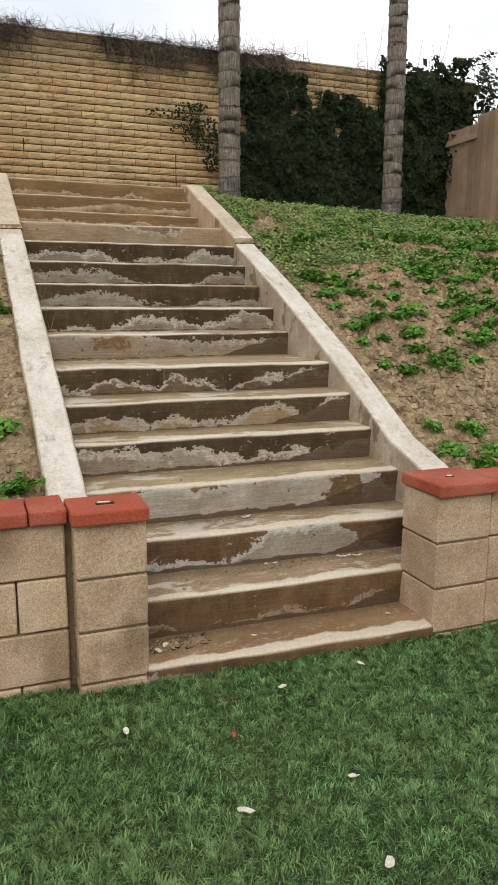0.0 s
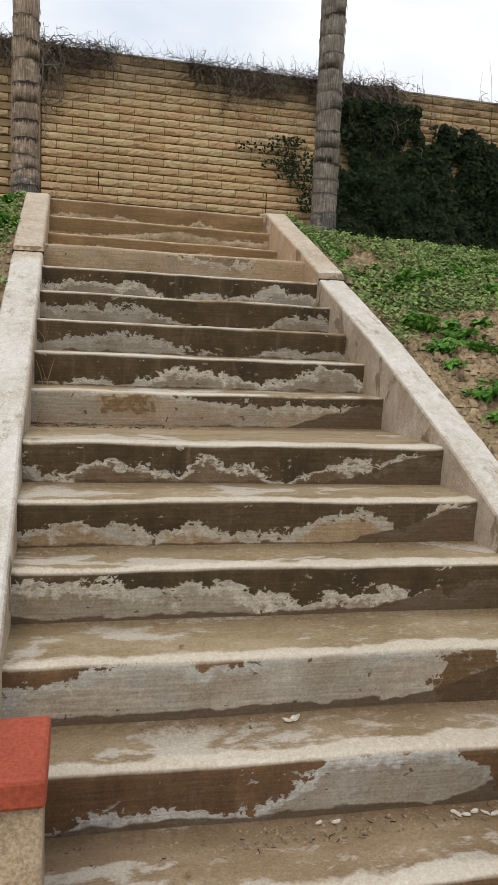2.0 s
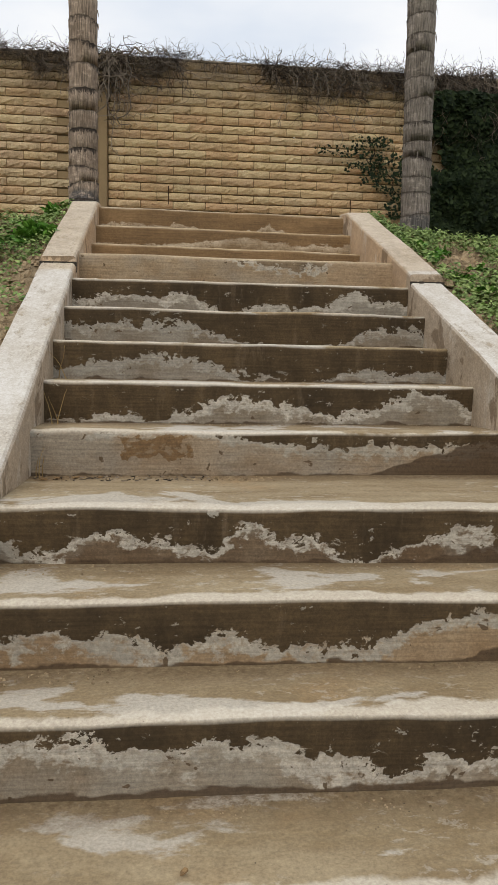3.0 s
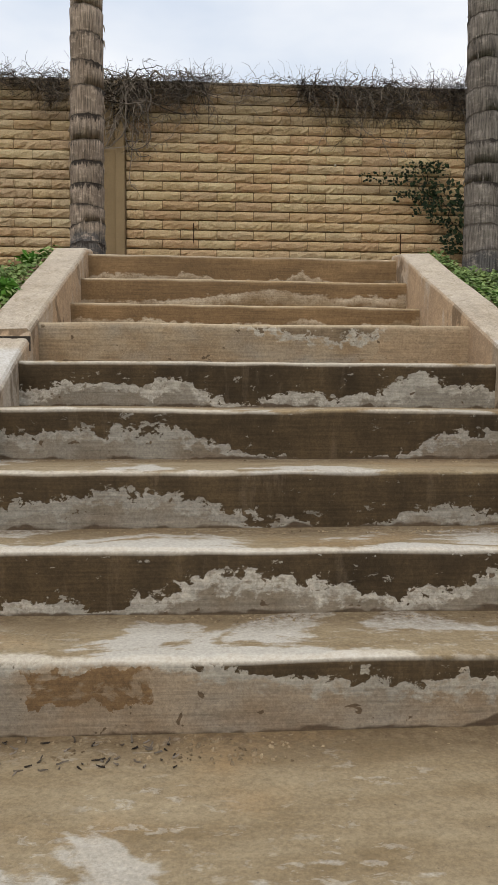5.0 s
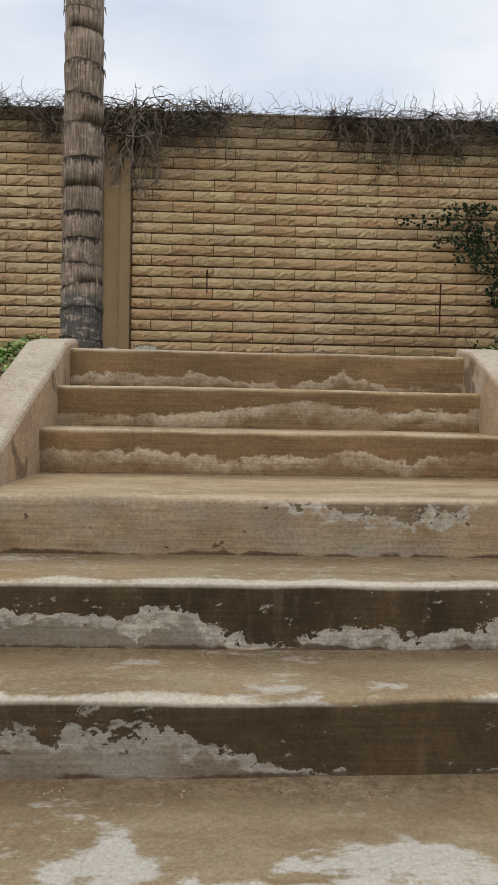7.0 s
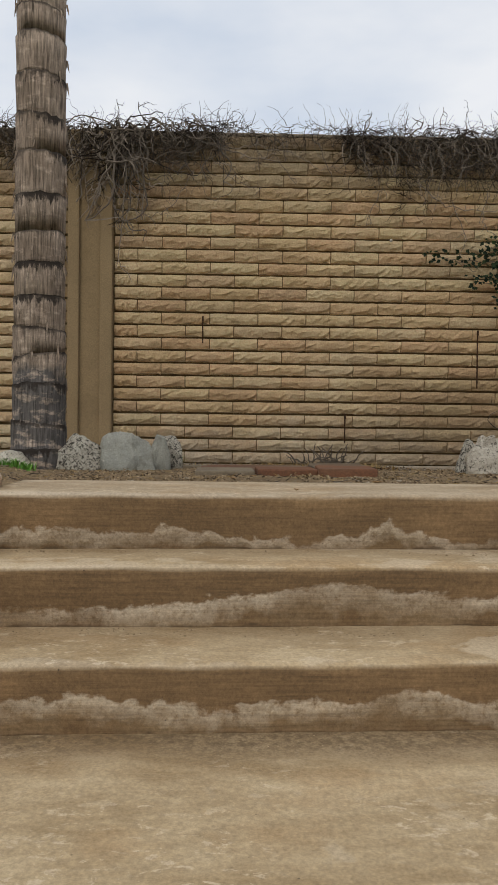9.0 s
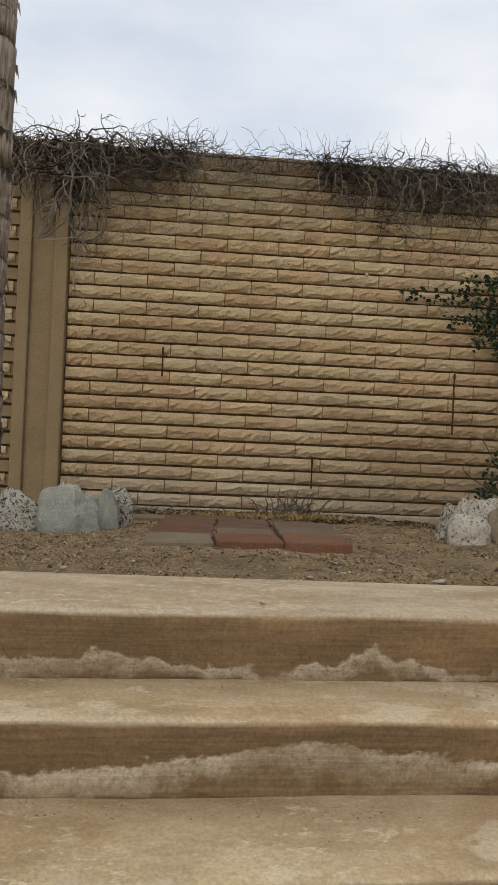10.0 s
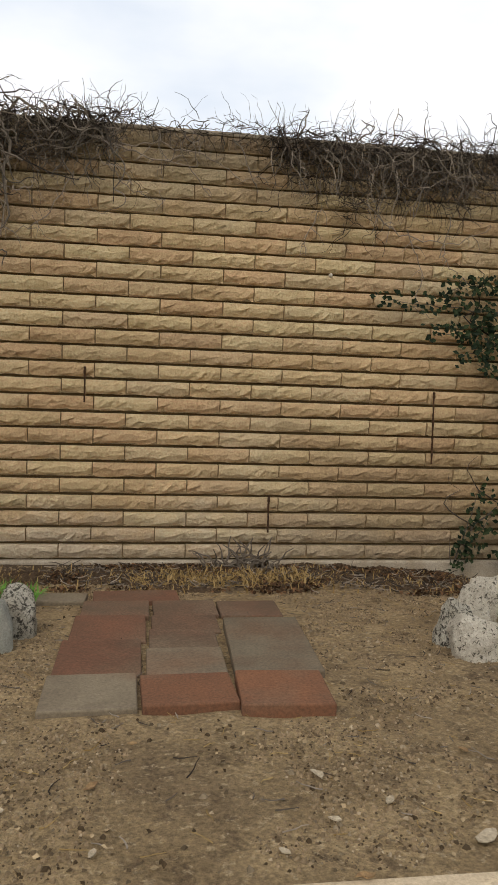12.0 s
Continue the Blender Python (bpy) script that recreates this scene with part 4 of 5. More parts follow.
# ---- rocks ----
def rock(x, y, z, sx, sy, sz, seed, material, label, turn=0.0):
    bm = bmesh.new()
    bmesh.ops.create_icosphere(bm, subdivisions=5, radius=1.0)
    rnd = random.Random(seed)
    cuts = [(Vector((rnd.uniform(-1, 1), rnd.uniform(-1, 1), rnd.uniform(-0.2, 1))).normalized(), rnd.uniform(0.66, 0.92)) for _ in range(8)]
    cuts.append((Vector((rnd.uniform(-0.3, 0.3), rnd.uniform(-0.3, 0.3), 1)).normalized(), rnd.uniform(0.72, 0.86)))
    for v in bm.verts:
        d = v.co.normalized()
        # a rounded block, then broken faces
        r = 1.02 / (abs(d.x) ** 3.2 + abs(d.y) ** 3.2 + abs(d.z) ** 3.2) ** (1 / 3.2)
        for n, h in cuts:
            f = d.dot(n)
            if f > 0.05:
                r = min(r, h / f * 1.06)
        p = d * r
        p += d * (0.12 * noise.noise(d * 1.6 + Vector((seed, 0, 0))) + 0.055 * noise.noise(d * 4.5 + Vector((0, seed, 0))) + 0.028 * noise.noise(d * 12 + Vector((0, 0, seed))) + 0.012 * noise.noise(d * 26))
        v.co = Vector((p.x * sx, p.y * sy, p.z * sz))
    ob = new("rock", from_bm("rock", bm, material, True))
    ob.matrix_world = pose(x, y, z + sz * 0.55, 0, 0, turn)
    return tagged(ob, label, "rock", "rocks edging the yard")


rock(0.17, 9.98, 3.03, 0.13, 0.10, 0.085, 3, M_rock_pale, "low pale speckled rock by the palm")
rock(0.50, 10.12, 3.03, 0.112, 0.09, 0.135, 4, M_rock_lichen, "speckled grey lichen-covered rock")
rock(0.735, 10.17, 3.02, 0.148, 0.105, 0.15, 15, M_rock_blue, "large smooth blue-grey rock with pale veins", 12)
rock(0.875, 10.37, 3.03, 0.058, 0.075, 0.145, 6, M_rock_blue, "narrow upright grey rock between larger ones", 15)
rock(0.905, 10.56, 3.01, 0.085, 0.09, 0.14, 16, M_rock_lichen, "rounded lichen-speckled rock behind an upright one")
rock(0.66, 10.42, 3.02, 0.09, 0.07, 0.155, 7, M_rock_pale, "small pale stone behind larger rocks")
rock(2.60, 10.19, 3.03, 0.095, 0.11, 0.115, 8, M_rock_pale, "pale rough rock standing by the ivy", 30)
rock(2.575, 10.33, 3.02, 0.065, 0.075, 0.14, 19, M_rock_lichen, "narrow lichen-speckled rock behind a pale one")
rock(2.69, 10.43, 3.02, 0.068, 0.07, 0.165, 21, M_rock_pale, "small rounded pale rock behind a larger one")
rock(2.86, 10.24, 3.03, 0.12, 0.12, 0.165, 9, M_rock_tan, "tan rough rock beside a pale one")
rock(2.92, 10.62, 3.02, 0.12, 0.10, 0.17, 10, M_rock_pale, "grey rough rock near the wall")
rock(3.62, 10.0, 2.96, 0.17, 0.10, 0.11, 11, M_rock_pale, "pale rock at the foot of a palm")
for i, (x, y, s) in enumerate(((4.1, 9.75, 0.06), (5.05, 9.7, 0.09), (5.5, 9.9, 0.07), (6.15, 10.0, 0.10), (6.5, 10.1, 0.16), (6.85, 10.2, 0.09))):
    rock(x, y, slope(x, y) + 0.03, s, s * 0.8, s * 0.7, 20 + i, M_rock_pale, "small pale stone along the top of the bank")

# ---- pavers ----
def paver(x, y, w, d, z, mat, label, rx=0.0, rz=0.0, seed=0):
    bm = box(-w / 2, w / 2, -d / 2, d / 2, 0, 0.045, 0.006, 2)
    ob = new("paver", from_bm("paver", roughen(bm, 0.003, 6, seed), mat))
    ob.matrix_world = pose(x, y, z, rx, 0, rz)
    return tagged(ob, label, "paver", "loose pavers laid in the soil")


# middle, size, height of the upper face, kind of stone, turn
PAVERS = [
    (1.241, 9.845, 0.276, 0.280, 3.080, 0, 1.0), (1.250, 10.19, 0.285, 0.38, 3.066, 1, 0.5), (1.267, 10.575, 0.29, 0.37, 3.053, 1, 0),
    (1.530, 9.826, 0.278, 0.245, 3.090, 3, 2.5), (1.540, 10.10, 0.262, 0.285, 3.078, 0, -0.5), (1.547, 10.378, 0.252, 0.245, 3.069, 2, -0.5), (1.57, 10.64, 0.27, 0.25, 3.050, 2, 0),
    (1.812, 9.80, 0.270, 0.275, 3.098, 3, -3.0), (1.845, 10.135, 0.295, 0.318, 3.084, 0, -3.0), (1.863, 10.46, 0.30, 0.315, 3.078, 0, -2.5),
    (1.283, 10.905, 0.29, 0.26, 3.044, 2, 0), (1.585, 10.91, 0.28, 0.25, 3.044, 2, 1), (1.868, 10.89, 0.27, 0.25, 3.046, 2, -1),
    (1.37, 11.17, 0.40, 0.20, 3.034, 1, 3), (1.01, 11.16, 0.26, 0.15, 3.031, 0, -2),
]
STONES = [(M_paver_grey, "flat dusty grey paver on bare soil"), (M_paver_rust, "flat dusty red-brown paver on bare soil"),
          (M_paver_brown, "flat soiled brown paver on bare soil"), (M_paver_red, "flat red clay paver with a raised front edge")]
for i, (x, y, w, d, z, stone, rz) in enumerate(PAVERS):
    paver(x, y, w, d, z - 0.045, *STONES[stone], 0.6, rz, i)


# ---- iron pins in the wall ----
def pin(x, z, length, r=0.0052, head=0.009):
    n = max(4, int(length / 0.03))
    path = [(Vector((x, WALL_Y - 0.042, z + 0.012)), head * 0.8), (Vector((x, WALL_Y - 0.042, z - 0.022)), head)]
    path += [(Vector((x + random.uniform(-0.001, 0.001), WALL_Y - 0.038, z - 0.03 - (length - 0.03) * i / n)), r * random.uniform(0.85, 1.35)) for i in range(n + 1)]
    ob = new("iron_bar", mesh_of("iron_bar", *tubes([path], 6), M_iron))
    return tagged(ob, "short rusted iron bar fixed to the wall", "iron bar", "rusted bars on the wall")


pin(1.035, 4.15, 0.20)
pin(3.233, 4.07, 0.45)
pin(2.176, 3.39, 0.22)
bm = bmesh.new()
bmesh.ops.create_uvsphere(bm, u_segments=10, v_segments=6, radius=0.013, matrix=Matrix.Translation((2.525, WALL_Y - 0.04, 4.787)))
tagged(new("nail_cap", from_bm("nail_cap", bm, M_white, True)), "small white plastic nail cap on the wall", "nail")


# ---- dead vines over the wall ----
def vine_clump(x0, x1, count, drop, label, seed=0, thick=0.005, sticks=0.11, centre=None):
    """Bare curling stems: some rise over the coping, most hang and twist in front of the wall."""
    rnd = random.Random(seed)
    paths = []
    mid = centre if centre is not None else (x0 + x1) / 2

    def grow(p, d, length, r, down, depth):
        n = 15
        path = []
        turn = Vector((0, 0, 0))
        for i in range(n):
            path.append((p.copy(), r * (1 - 0.6 * i / n)))
            turn = turn * 0.45 + Vector((rnd.uniform(-0.6, 0.6), rnd.uniform(-0.2, 0.2), rnd.uniform(-0.5, 0.5))) * (0.45 if down < 0 else 1.0)
            d = (d + turn + Vector((0, 0, -down))).normalized()
            if down > 0 and p.z > 5.66 and d.z > 0:
                d.z *= -0.6
            p = p + d * (length / n)
            if p.z < 5.6 and p.y > WALL_Y - 0.045:
                p.y = WALL_Y - 0.045 - rnd.uniform(0, 0.03)
            p.y = max(p.y, WALL_Y - 0.24)
            if depth and i > 2 and rnd.random() < 0.13:
                grow(p.copy(), Vector((rnd.uniform(-1, 1), -0.1, rnd.uniform(-1, 0.4))).normalized(), length * 0.45, r * 0.6, down, depth - 1)
        paths.append(path)

    for _ in range(count):
        x = rnd.triangular(x0, x1, mid)
        near = 1.0 - min(1.0, abs(x - mid) / max(mid - x0, x1 - mid))
        p = Vector((x, WALL_Y + rnd.uniform(-0.06, 0.12), 5.60 + rnd.uniform(-0.01, 0.05)))
        kind = rnd.random()
        r = thick * rnd.uniform(0.35, 1.2)
        if kind < sticks:
            grow(p, Vector((rnd.uniform(-0.9, 0.9), rnd.uniform(-0.4, 0.2), rnd.uniform(0.5, 1.3))).normalized(), rnd.triangular(0.05, 0.32, 0.08), r * 0.9, -0.02, 2)
        elif kind < sticks + 0.3:
            grow(p, Vector((rnd.choice((-1, 1)), -0.3, rnd.uniform(-0.5, 0.05))).normalized(), rnd.uniform(0.2, 0.5), r, 0.16, 1)
        else:
            grow(p, Vector((rnd.uniform(-0.7, 0.7), -0.5, -0.5)).normalized(), rnd.uniform(0.3, 1.0) * drop * (0.55 + 0.8 * near), r, 0.16, 1)
    ob = tagged(new("dead_vine", None), label, "vine", "dead vines on the boundary wall")
    ob.location = (mid, WALL_Y, 5.6)
    paths = [[(p - ob.location, r) for p, r in path] for path in paths]
    paths.sort(key=lambda path: -path[0][1])
    for path in paths[:26]:
        part("stem", mesh_of("stem", *tubes([path], 5), M_twig), M_twig, ob)
    part("stem_tangle", mesh_of("stem_tangle", *tubes(paths[26:]), M_twig), M_twig, ob)["kind"] = "stuff"
    return ob


vine_clump(-1.1, 1.2, 120, 0.60, "tangle of bare grey vine stems hanging over the wall", 1, 0.007, centre=0.3)
vine_clump(0.15, 0.6, 60, 1.05, "thick knot of dead vine stems above the pilaster", 2, 0.011, centre=0.37)
vine_clump(0.75, 1.2, 60, 0.60, "drooping knot of dry vine stems on the wall", 7, 0.0065, centre=1.0)
vine_clump(2.05, 3.6, 130, 0.62, "wide tangle of dry brown vine stems on the wall", 3, 0.006, centre=2.75)
vine_clump(2.6, 3.9, 60, 0.6, "loose tangle of dry vine stems beside the ivy", 8, 0.005, centre=3.2)
vine_clump(1.0, 2.4, 34, 0.3, "thin dry vine stems along the wall top", 4, 0.004, 0.12)
vine_clump(3.7, 5.4, 220, 1.0, "dark dead vine mass above the ivy", 5, 0.006, centre=4.5)
vine_clump(5.4, 7.2, 30, 0.25, "thin dry vine stems along the wall top", 9, 0.004)
vine_clump(-3.6, -0.8, 240, 0.6, "bare vine stems along the wall top", 6, 0.005)


def twig_mat(x0, x1, count, drop, label, seed):
    """A close mat of short crooked dead twigs clinging under the coping."""
    rnd = random.Random(seed)
    ob = tagged(new("dead_twigs", None), label, "vine", "mats of dead twigs on the boundary wall")
    ob.location = ((x0 + x1) / 2, WALL_Y, 5.6)
    paths = []
    for _ in range(count):
        x = rnd.uniform(x0, x1)
        near = 1.0 - abs(2 * (x - x0) / (x1 - x0) - 1) ** 2
        deep = drop * (0.35 + 0.65 * near) * (0.7 + 0.6 * noise.noise(Vector((x * 4, seed, 0))))
        p = Vector((x, WALL_Y - rnd.uniform(0.045, 0.13), 5.66 - deep * rnd.random() ** 1.4))
        d = Vector((rnd.uniform(-1, 1), 0, rnd.uniform(-1, 0.7))).normalized()
        path, r = [], rnd.uniform(0.0016, 0.0034)
        step = rnd.uniform(0.018, 0.05)
        for i in range(6):
            path.append((p - ob.location, r * (1 - i / 8)))
            d = (d + Vector((rnd.uniform(-0.7, 0.7), rnd.uniform(-0.25, 0.25), rnd.uniform(-0.7, 0.6)))).normalized()
            p = p + d * step
            p.y = min(max(p.y, WALL_Y - 0.16), WALL_Y - 0.042)
        paths.append(path)
    part("twig_mass", mesh_of("twig_mass", *tubes(paths), M_twig_dark), M_twig_dark, ob)["kind"] = "stuff"


twig_mat(-0.9, 1.2, 1000, 0.50, "dense dark mat of dead twigs over the pilaster", 61)
twig_mat(2.15, 3.75, 1000, 0.66, "dense dark mat of dead twigs under the wall top", 62)
twig_mat(1.1, 2.2, 130, 0.16, "thin dead twigs along the wall top", 63)
twig_mat(3.75, 5.0, 1500, 1.3, "dark mat of dead twigs above the ivy", 64)
twig_mat(-3.6, -0.8, 700, 0.45, "dead twigs along the wall top", 65)


def runner(points, r, seed, label):
    """One long bare stem that wanders over the wall face, with short side shoots."""
    rnd = random.Random(seed)
    ob = tagged(new("vine_runner", None), label, "vine", "bare stems trailing over the wall")
    ob.location = (points[0][0], WALL_Y - 0.06, points[0][1])
    path, shoots = [], []
    for (xa, za), (xb, zb) in zip(points, points[1:]):
        for i in range(7):
            u = i / 7
            p = Vector((xa + (xb - xa) * u, WALL_Y - 0.06 - rnd.uniform(0, 0.03), za + (zb - za) * u + 0.04 * noise.noise(Vector((xa * 3 + u * 4, seed, 0))))) - ob.location
            path.append((p, r))
            if rnd.random() < 0.4:
                q = p + Vector((rnd.uniform(-0.09, 0.09), -0.02, rnd.uniform(-0.12, 0.06)))
                shoots.append([(p, r * 0.6), ((p + q) / 2 + Vector((0.01, 0, 0.015)), r * 0.5), (q, r * 0.25)])
    path = [(p, r * (1 - 0.6 * i / len(path))) for i, (p, r) in enumerate(path)]
    part("stem", mesh_of("stem", *tubes([path], 5), M_twig_pale), M_twig_pale, ob)
    part("side_shoot", mesh_of("side_shoot", *tubes(shoots, 4), M_twig_pale), M_twig_pale, ob)["kind"] = "stuff"


BARE = "bare pale vine stem trailing across the wall"
runner([(1.05, 5.52), (1.35, 5.42), (1.62, 5.38), (1.78, 5.18)], 0.006, 1, BARE)
runner([(1.10, 5.46), (1.45, 5.50), (1.75, 5.44), (1.95, 5.32), (2.15, 5.36)], 0.005, 2, BARE)
runner([(1.15, 5.34), (1.30, 5.20), (1.52, 5.16)], 0.004, 3, BARE)
runner([(0.95, 5.3), (0.80, 5.02), (0.62, 4.92), (0.52, 4.98)], 0.004, 4, BARE)
runner([(0.42, 5.3), (0.40, 4.9), (0.37, 4.62), (0.40, 4.48)], 0.007, 5, "thick bare vine stem hanging beside the pilaster")
runner([(0.33, 5.45), (0.25, 5.2), (0.30, 5.0)], 0.010, 6, "thick bare vine stem hanging beside the pilaster")
for i in range(9):
    x = 0.08 + 0.06 * i
    runner([(x, 5.63), (x + random.Random(i).uniform(-0.09, 0.09), 5.38), (x + random.Random(i + 40).uniform(-0.12, 0.12), 5.2 - 0.03 * (i % 4)), (x + random.Random(i + 80).uniform(-0.1, 0.1), 5.0 - 0.05 * (i % 5))], 0.007 + 0.0015 * (i % 3), 20 + i, "thick grey vine stem hanging in front of the pilaster")
runner([(2.45, 5.2), (2.35, 5.0), (2.30, 4.85)], 0.004, 7, BARE)
runner([(3.0, 5.1), (3.12, 4.8), (3.05, 4.62), (3.22, 4.52)], 0.004, 8, BARE)
runner([(3.3, 5.2), (3.22, 4.95), (3.38, 4.8), (3.30, 4.62)], 0.004, 9, BARE)
runner([(2.7, 5.25), (2.95, 5.05), (3.3, 5.02), (3.6, 5.15)], 0.005, 10, BARE)
runner([(3.2, 5.45), (3.5, 5.35), (3.8, 5.38)], 0.005, 11, BARE)
runner([(4.2, 5.5), (4.3, 5.0), (4.2, 4.6), (4.5, 4.3)], 0.006, 12, BARE)
runner([(4.6, 5.5), (4.75, 5.2), (4.6, 4.9), (4.85, 4.6)], 0.006, 13, BARE)


# ---- ivy ----
def ivy(name, regions, stems, size, label, seed):
    """regions: (x0, x1, z0, z1, leaves); stems grow up the wall under them."""
    rnd = random.Random(seed)
    random.seed(seed)
    ob = tagged(new(name, None), label, "ivy")
    ob.location = (regions[0][0], WALL_Y - 0.05, 3.0)
    o = ob.location
    places = []
    for x0, x1, z0, z1, count in regions:
        for _ in range(count):
            x, z = rnd.uniform(x0, x1), rnd.uniform(z0, z1)
            n = noise.noise(Vector((x * 1.6, z * 1.6, seed))) + 0.5 * noise.noise(Vector((x * 5, z * 5, seed)))
            edge = min((x - x0) / 0.6, (z1 - z) / 0.8, (x1 - x) / 0.3)
            if edge + n * 1.1 < 0.15 + rnd.uniform(-0.2, 0.2):
                continue
            depth = 0.05 + 0.16 * max(0.0, 0.5 + n) + rnd.uniform(0, 0.06)
            places.append((Vector((x, WALL_Y - depth, z)) - o, Vector((rnd.uniform(-0.3, 0.3), -1, 0.35))))
    part("foliage", mesh_of("foliage", *leaf_cards(places, size), M_ivy), M_ivy, ob)["kind"] = "stuff"
    paths = []
    for x0, x1, z0, z1, count in regions:
        for _ in range(stems):
            p = Vector((rnd.uniform(x0, x1), WALL_Y - 0.05, rnd.uniform(z0, (z0 + z1) / 2)))
            path = []
            for i in range(12):
                path.append((p - o, 0.008 * (1 - i / 14)))
                p = p + Vector((rnd.uniform(-0.09, 0.09), rnd.uniform(-0.01, 0.01), (z1 - z0) / 14))
            paths.append(path)
    part("stem", mesh_of("stem", *tubes(paths), M_twig), M_twig, ob, "thin woody ivy stems")["kind"] = "stuff"
    return ob


ivy("ivy", [(3.95, 5.3, 2.9, 5.35, 11000), (4.5, 7.5, 2.9, 5.15, 26000), (6.6, 8.3, 2.9, 5.9, 15000)], 16, 0.08, "dense dark green ivy covering the boundary wall", 11)
ivy("ivy", [(3.3, 4.1, 4.3, 4.95, 420), (3.55, 4.0, 3.85, 4.5, 380), (3.45, 4.0, 2.98, 3.6, 260)], 3, 0.05, "loose sprays of dark ivy reaching across bare wall", 12)


def sprig(x, z, dx, dz, count, seed):
    rnd = random.Random(seed)
    random.seed(seed)
    ob = tagged(new("ivy_spray", None), "dark leafy ivy shoot trailing over the wall face", "ivy", "ivy shoots")
    ob.location = (x, WALL_Y - 0.06, z)
    path, places = [], []
    p = Vector((0, 0, 0))
    for i in range(14):
        path.append((p.copy(), 0.005 * (1 - i / 18)))
        p = p + Vector((dx / 14, rnd.uniform(-0.012, 0.004), dz / 14 + rnd.uniform(-0.015, 0.015)))
        for _ in range(int(count / 14 * (1.5 - i / 14))):
            places.append((p + Vector((rnd.uniform(-0.06, 0.06), rnd.uniform(-0.06, -0.01), rnd.uniform(-0.06, 0.06))), Vector((0, -1, 0.3))))
    part("stem", mesh_of("stem", *tubes([path], 5), M_twig), M_twig, ob)
    part("foliage", mesh_of("foliage", *leaf_cards(places, 0.036), M_ivy), M_ivy, ob)["kind"] = "stuff"


sprig(3.65, 4.60, -0.85, 0.05, 130, 1)
sprig(3.6, 4.50, -0.45, -0.10, 120, 2)
sprig(3.7, 4.75, -0.45, -0.02, 130, 3)
sprig(3.65, 4.40, -0.3, -0.12, 90, 8)
sprig(3.75, 4.2, -0.3, 0.05, 50, 4)
sprig(3.40, 2.97, 0.15, 0.55, 70, 5)
sprig(3.42, 2.97, 0.3, 0.45, 60, 6)
sprig(3.38, 2.97, -0.05, 0.25, 14, 7)


# ---- bush behind the wall corner ----
def bush(x, y, z, rx, ry, rz, count, seed):
    rnd = random.Random(seed)
    random.seed(seed)
    ob = tagged(new("bush", None), "dark leafy shrub rising over the wall corner", "bush")
    ob.location = (x, y, z)
    paths, places = [], []
    for _ in range(46):
        a, e = rnd.uniform(0, 6.28), rnd.uniform(0.1, 1.4)
        tip = Vector((math.cos(a) * math.cos(e) * rx, math.sin(a) * math.cos(e) * ry, math.sin(e) * rz)) * rnd.uniform(0.6, 1.15)
        pts = [(tip * (i / 6) + Vector((rnd.uniform(-0.04, 0.04), rnd.uniform(-0.04, 0.04), 0)), 0.014 * (1 - i / 7)) for i in range(7)]
        paths.append(pts)
        for p, _r in pts[2:]:
            for _ in range(int(count / 46 / 5)):
                places.append((p + Vector((rnd.gauss(0, 0.09), rnd.gauss(0, 0.09), rnd.gauss(0, 0.09))), Vector((rnd.uniform(-1, 1), -0.6, 0.8))))
    part("branch", mesh_of("branch", *tubes(paths, 4), M_twig), M_twig, ob)["kind"] = "stuff"
    part("foliage", mesh_of("foliage", *leaf_cards(places, 0.09), M_ivy), M_ivy, ob)["kind"] = "stuff"


bush(8.85, 12.0, 3.0, 0.9, 0.6, 2.9, 6500, 3)
bush(9.8, 11.6, 3.0, 1.0, 0.7, 3.1, 6000, 4)


# ---- plants on the bank ----
def cover_places(count, x0, x1, seed):
    rnd = random.Random(seed)
    out = []
    while len(out) < count:
        x, y = rnd.uniform(x0, x1), rnd.uniform(3.85, 9.9)
        n = noise.noise(Vector((x * 1.1, y * 1.1, 9))) + 0.6 * noise.noise(Vector((x * 3.3, y * 3.3, 4)))
        want = (y - 6.1) / 1.5 + n * 1.7 - 0.35
        if y > 9.3:
            want -= (y - 9.3) * 2.5
        if want < rnd.uniform(0, 1.2) or (0 < x < 3.1 and y > 9.0):
            continue
        out.append((x, y))
    return out


def ground_cover(x0, x1, count, seed):
    random.seed(seed)
    places = []
    for x, y in cover_places(count, x0, x1, seed):
        z = slope(x, y)
        h = random.uniform(0.005, 0.075)
        for _ in range(3):
            places.append((Vector((x + random.uniform(-0.03, 0.03), y + random.uniform(-0.03, 0.03), z + h * random.uniform(0.5, 1.2))), Vector((0, -0.35, 1))))
    ob = new("ground_cover", mesh_of("ground_cover", *leaf_cards(places, 0.026), M_cover))
    tagged(ob, "low green creeping ground cover on the bank", "ground cover", kind="stuff")


ground_cover(2.48, 7.9, 46000, 21)
ground_cover(-2.2, 0.36, 9000, 22)


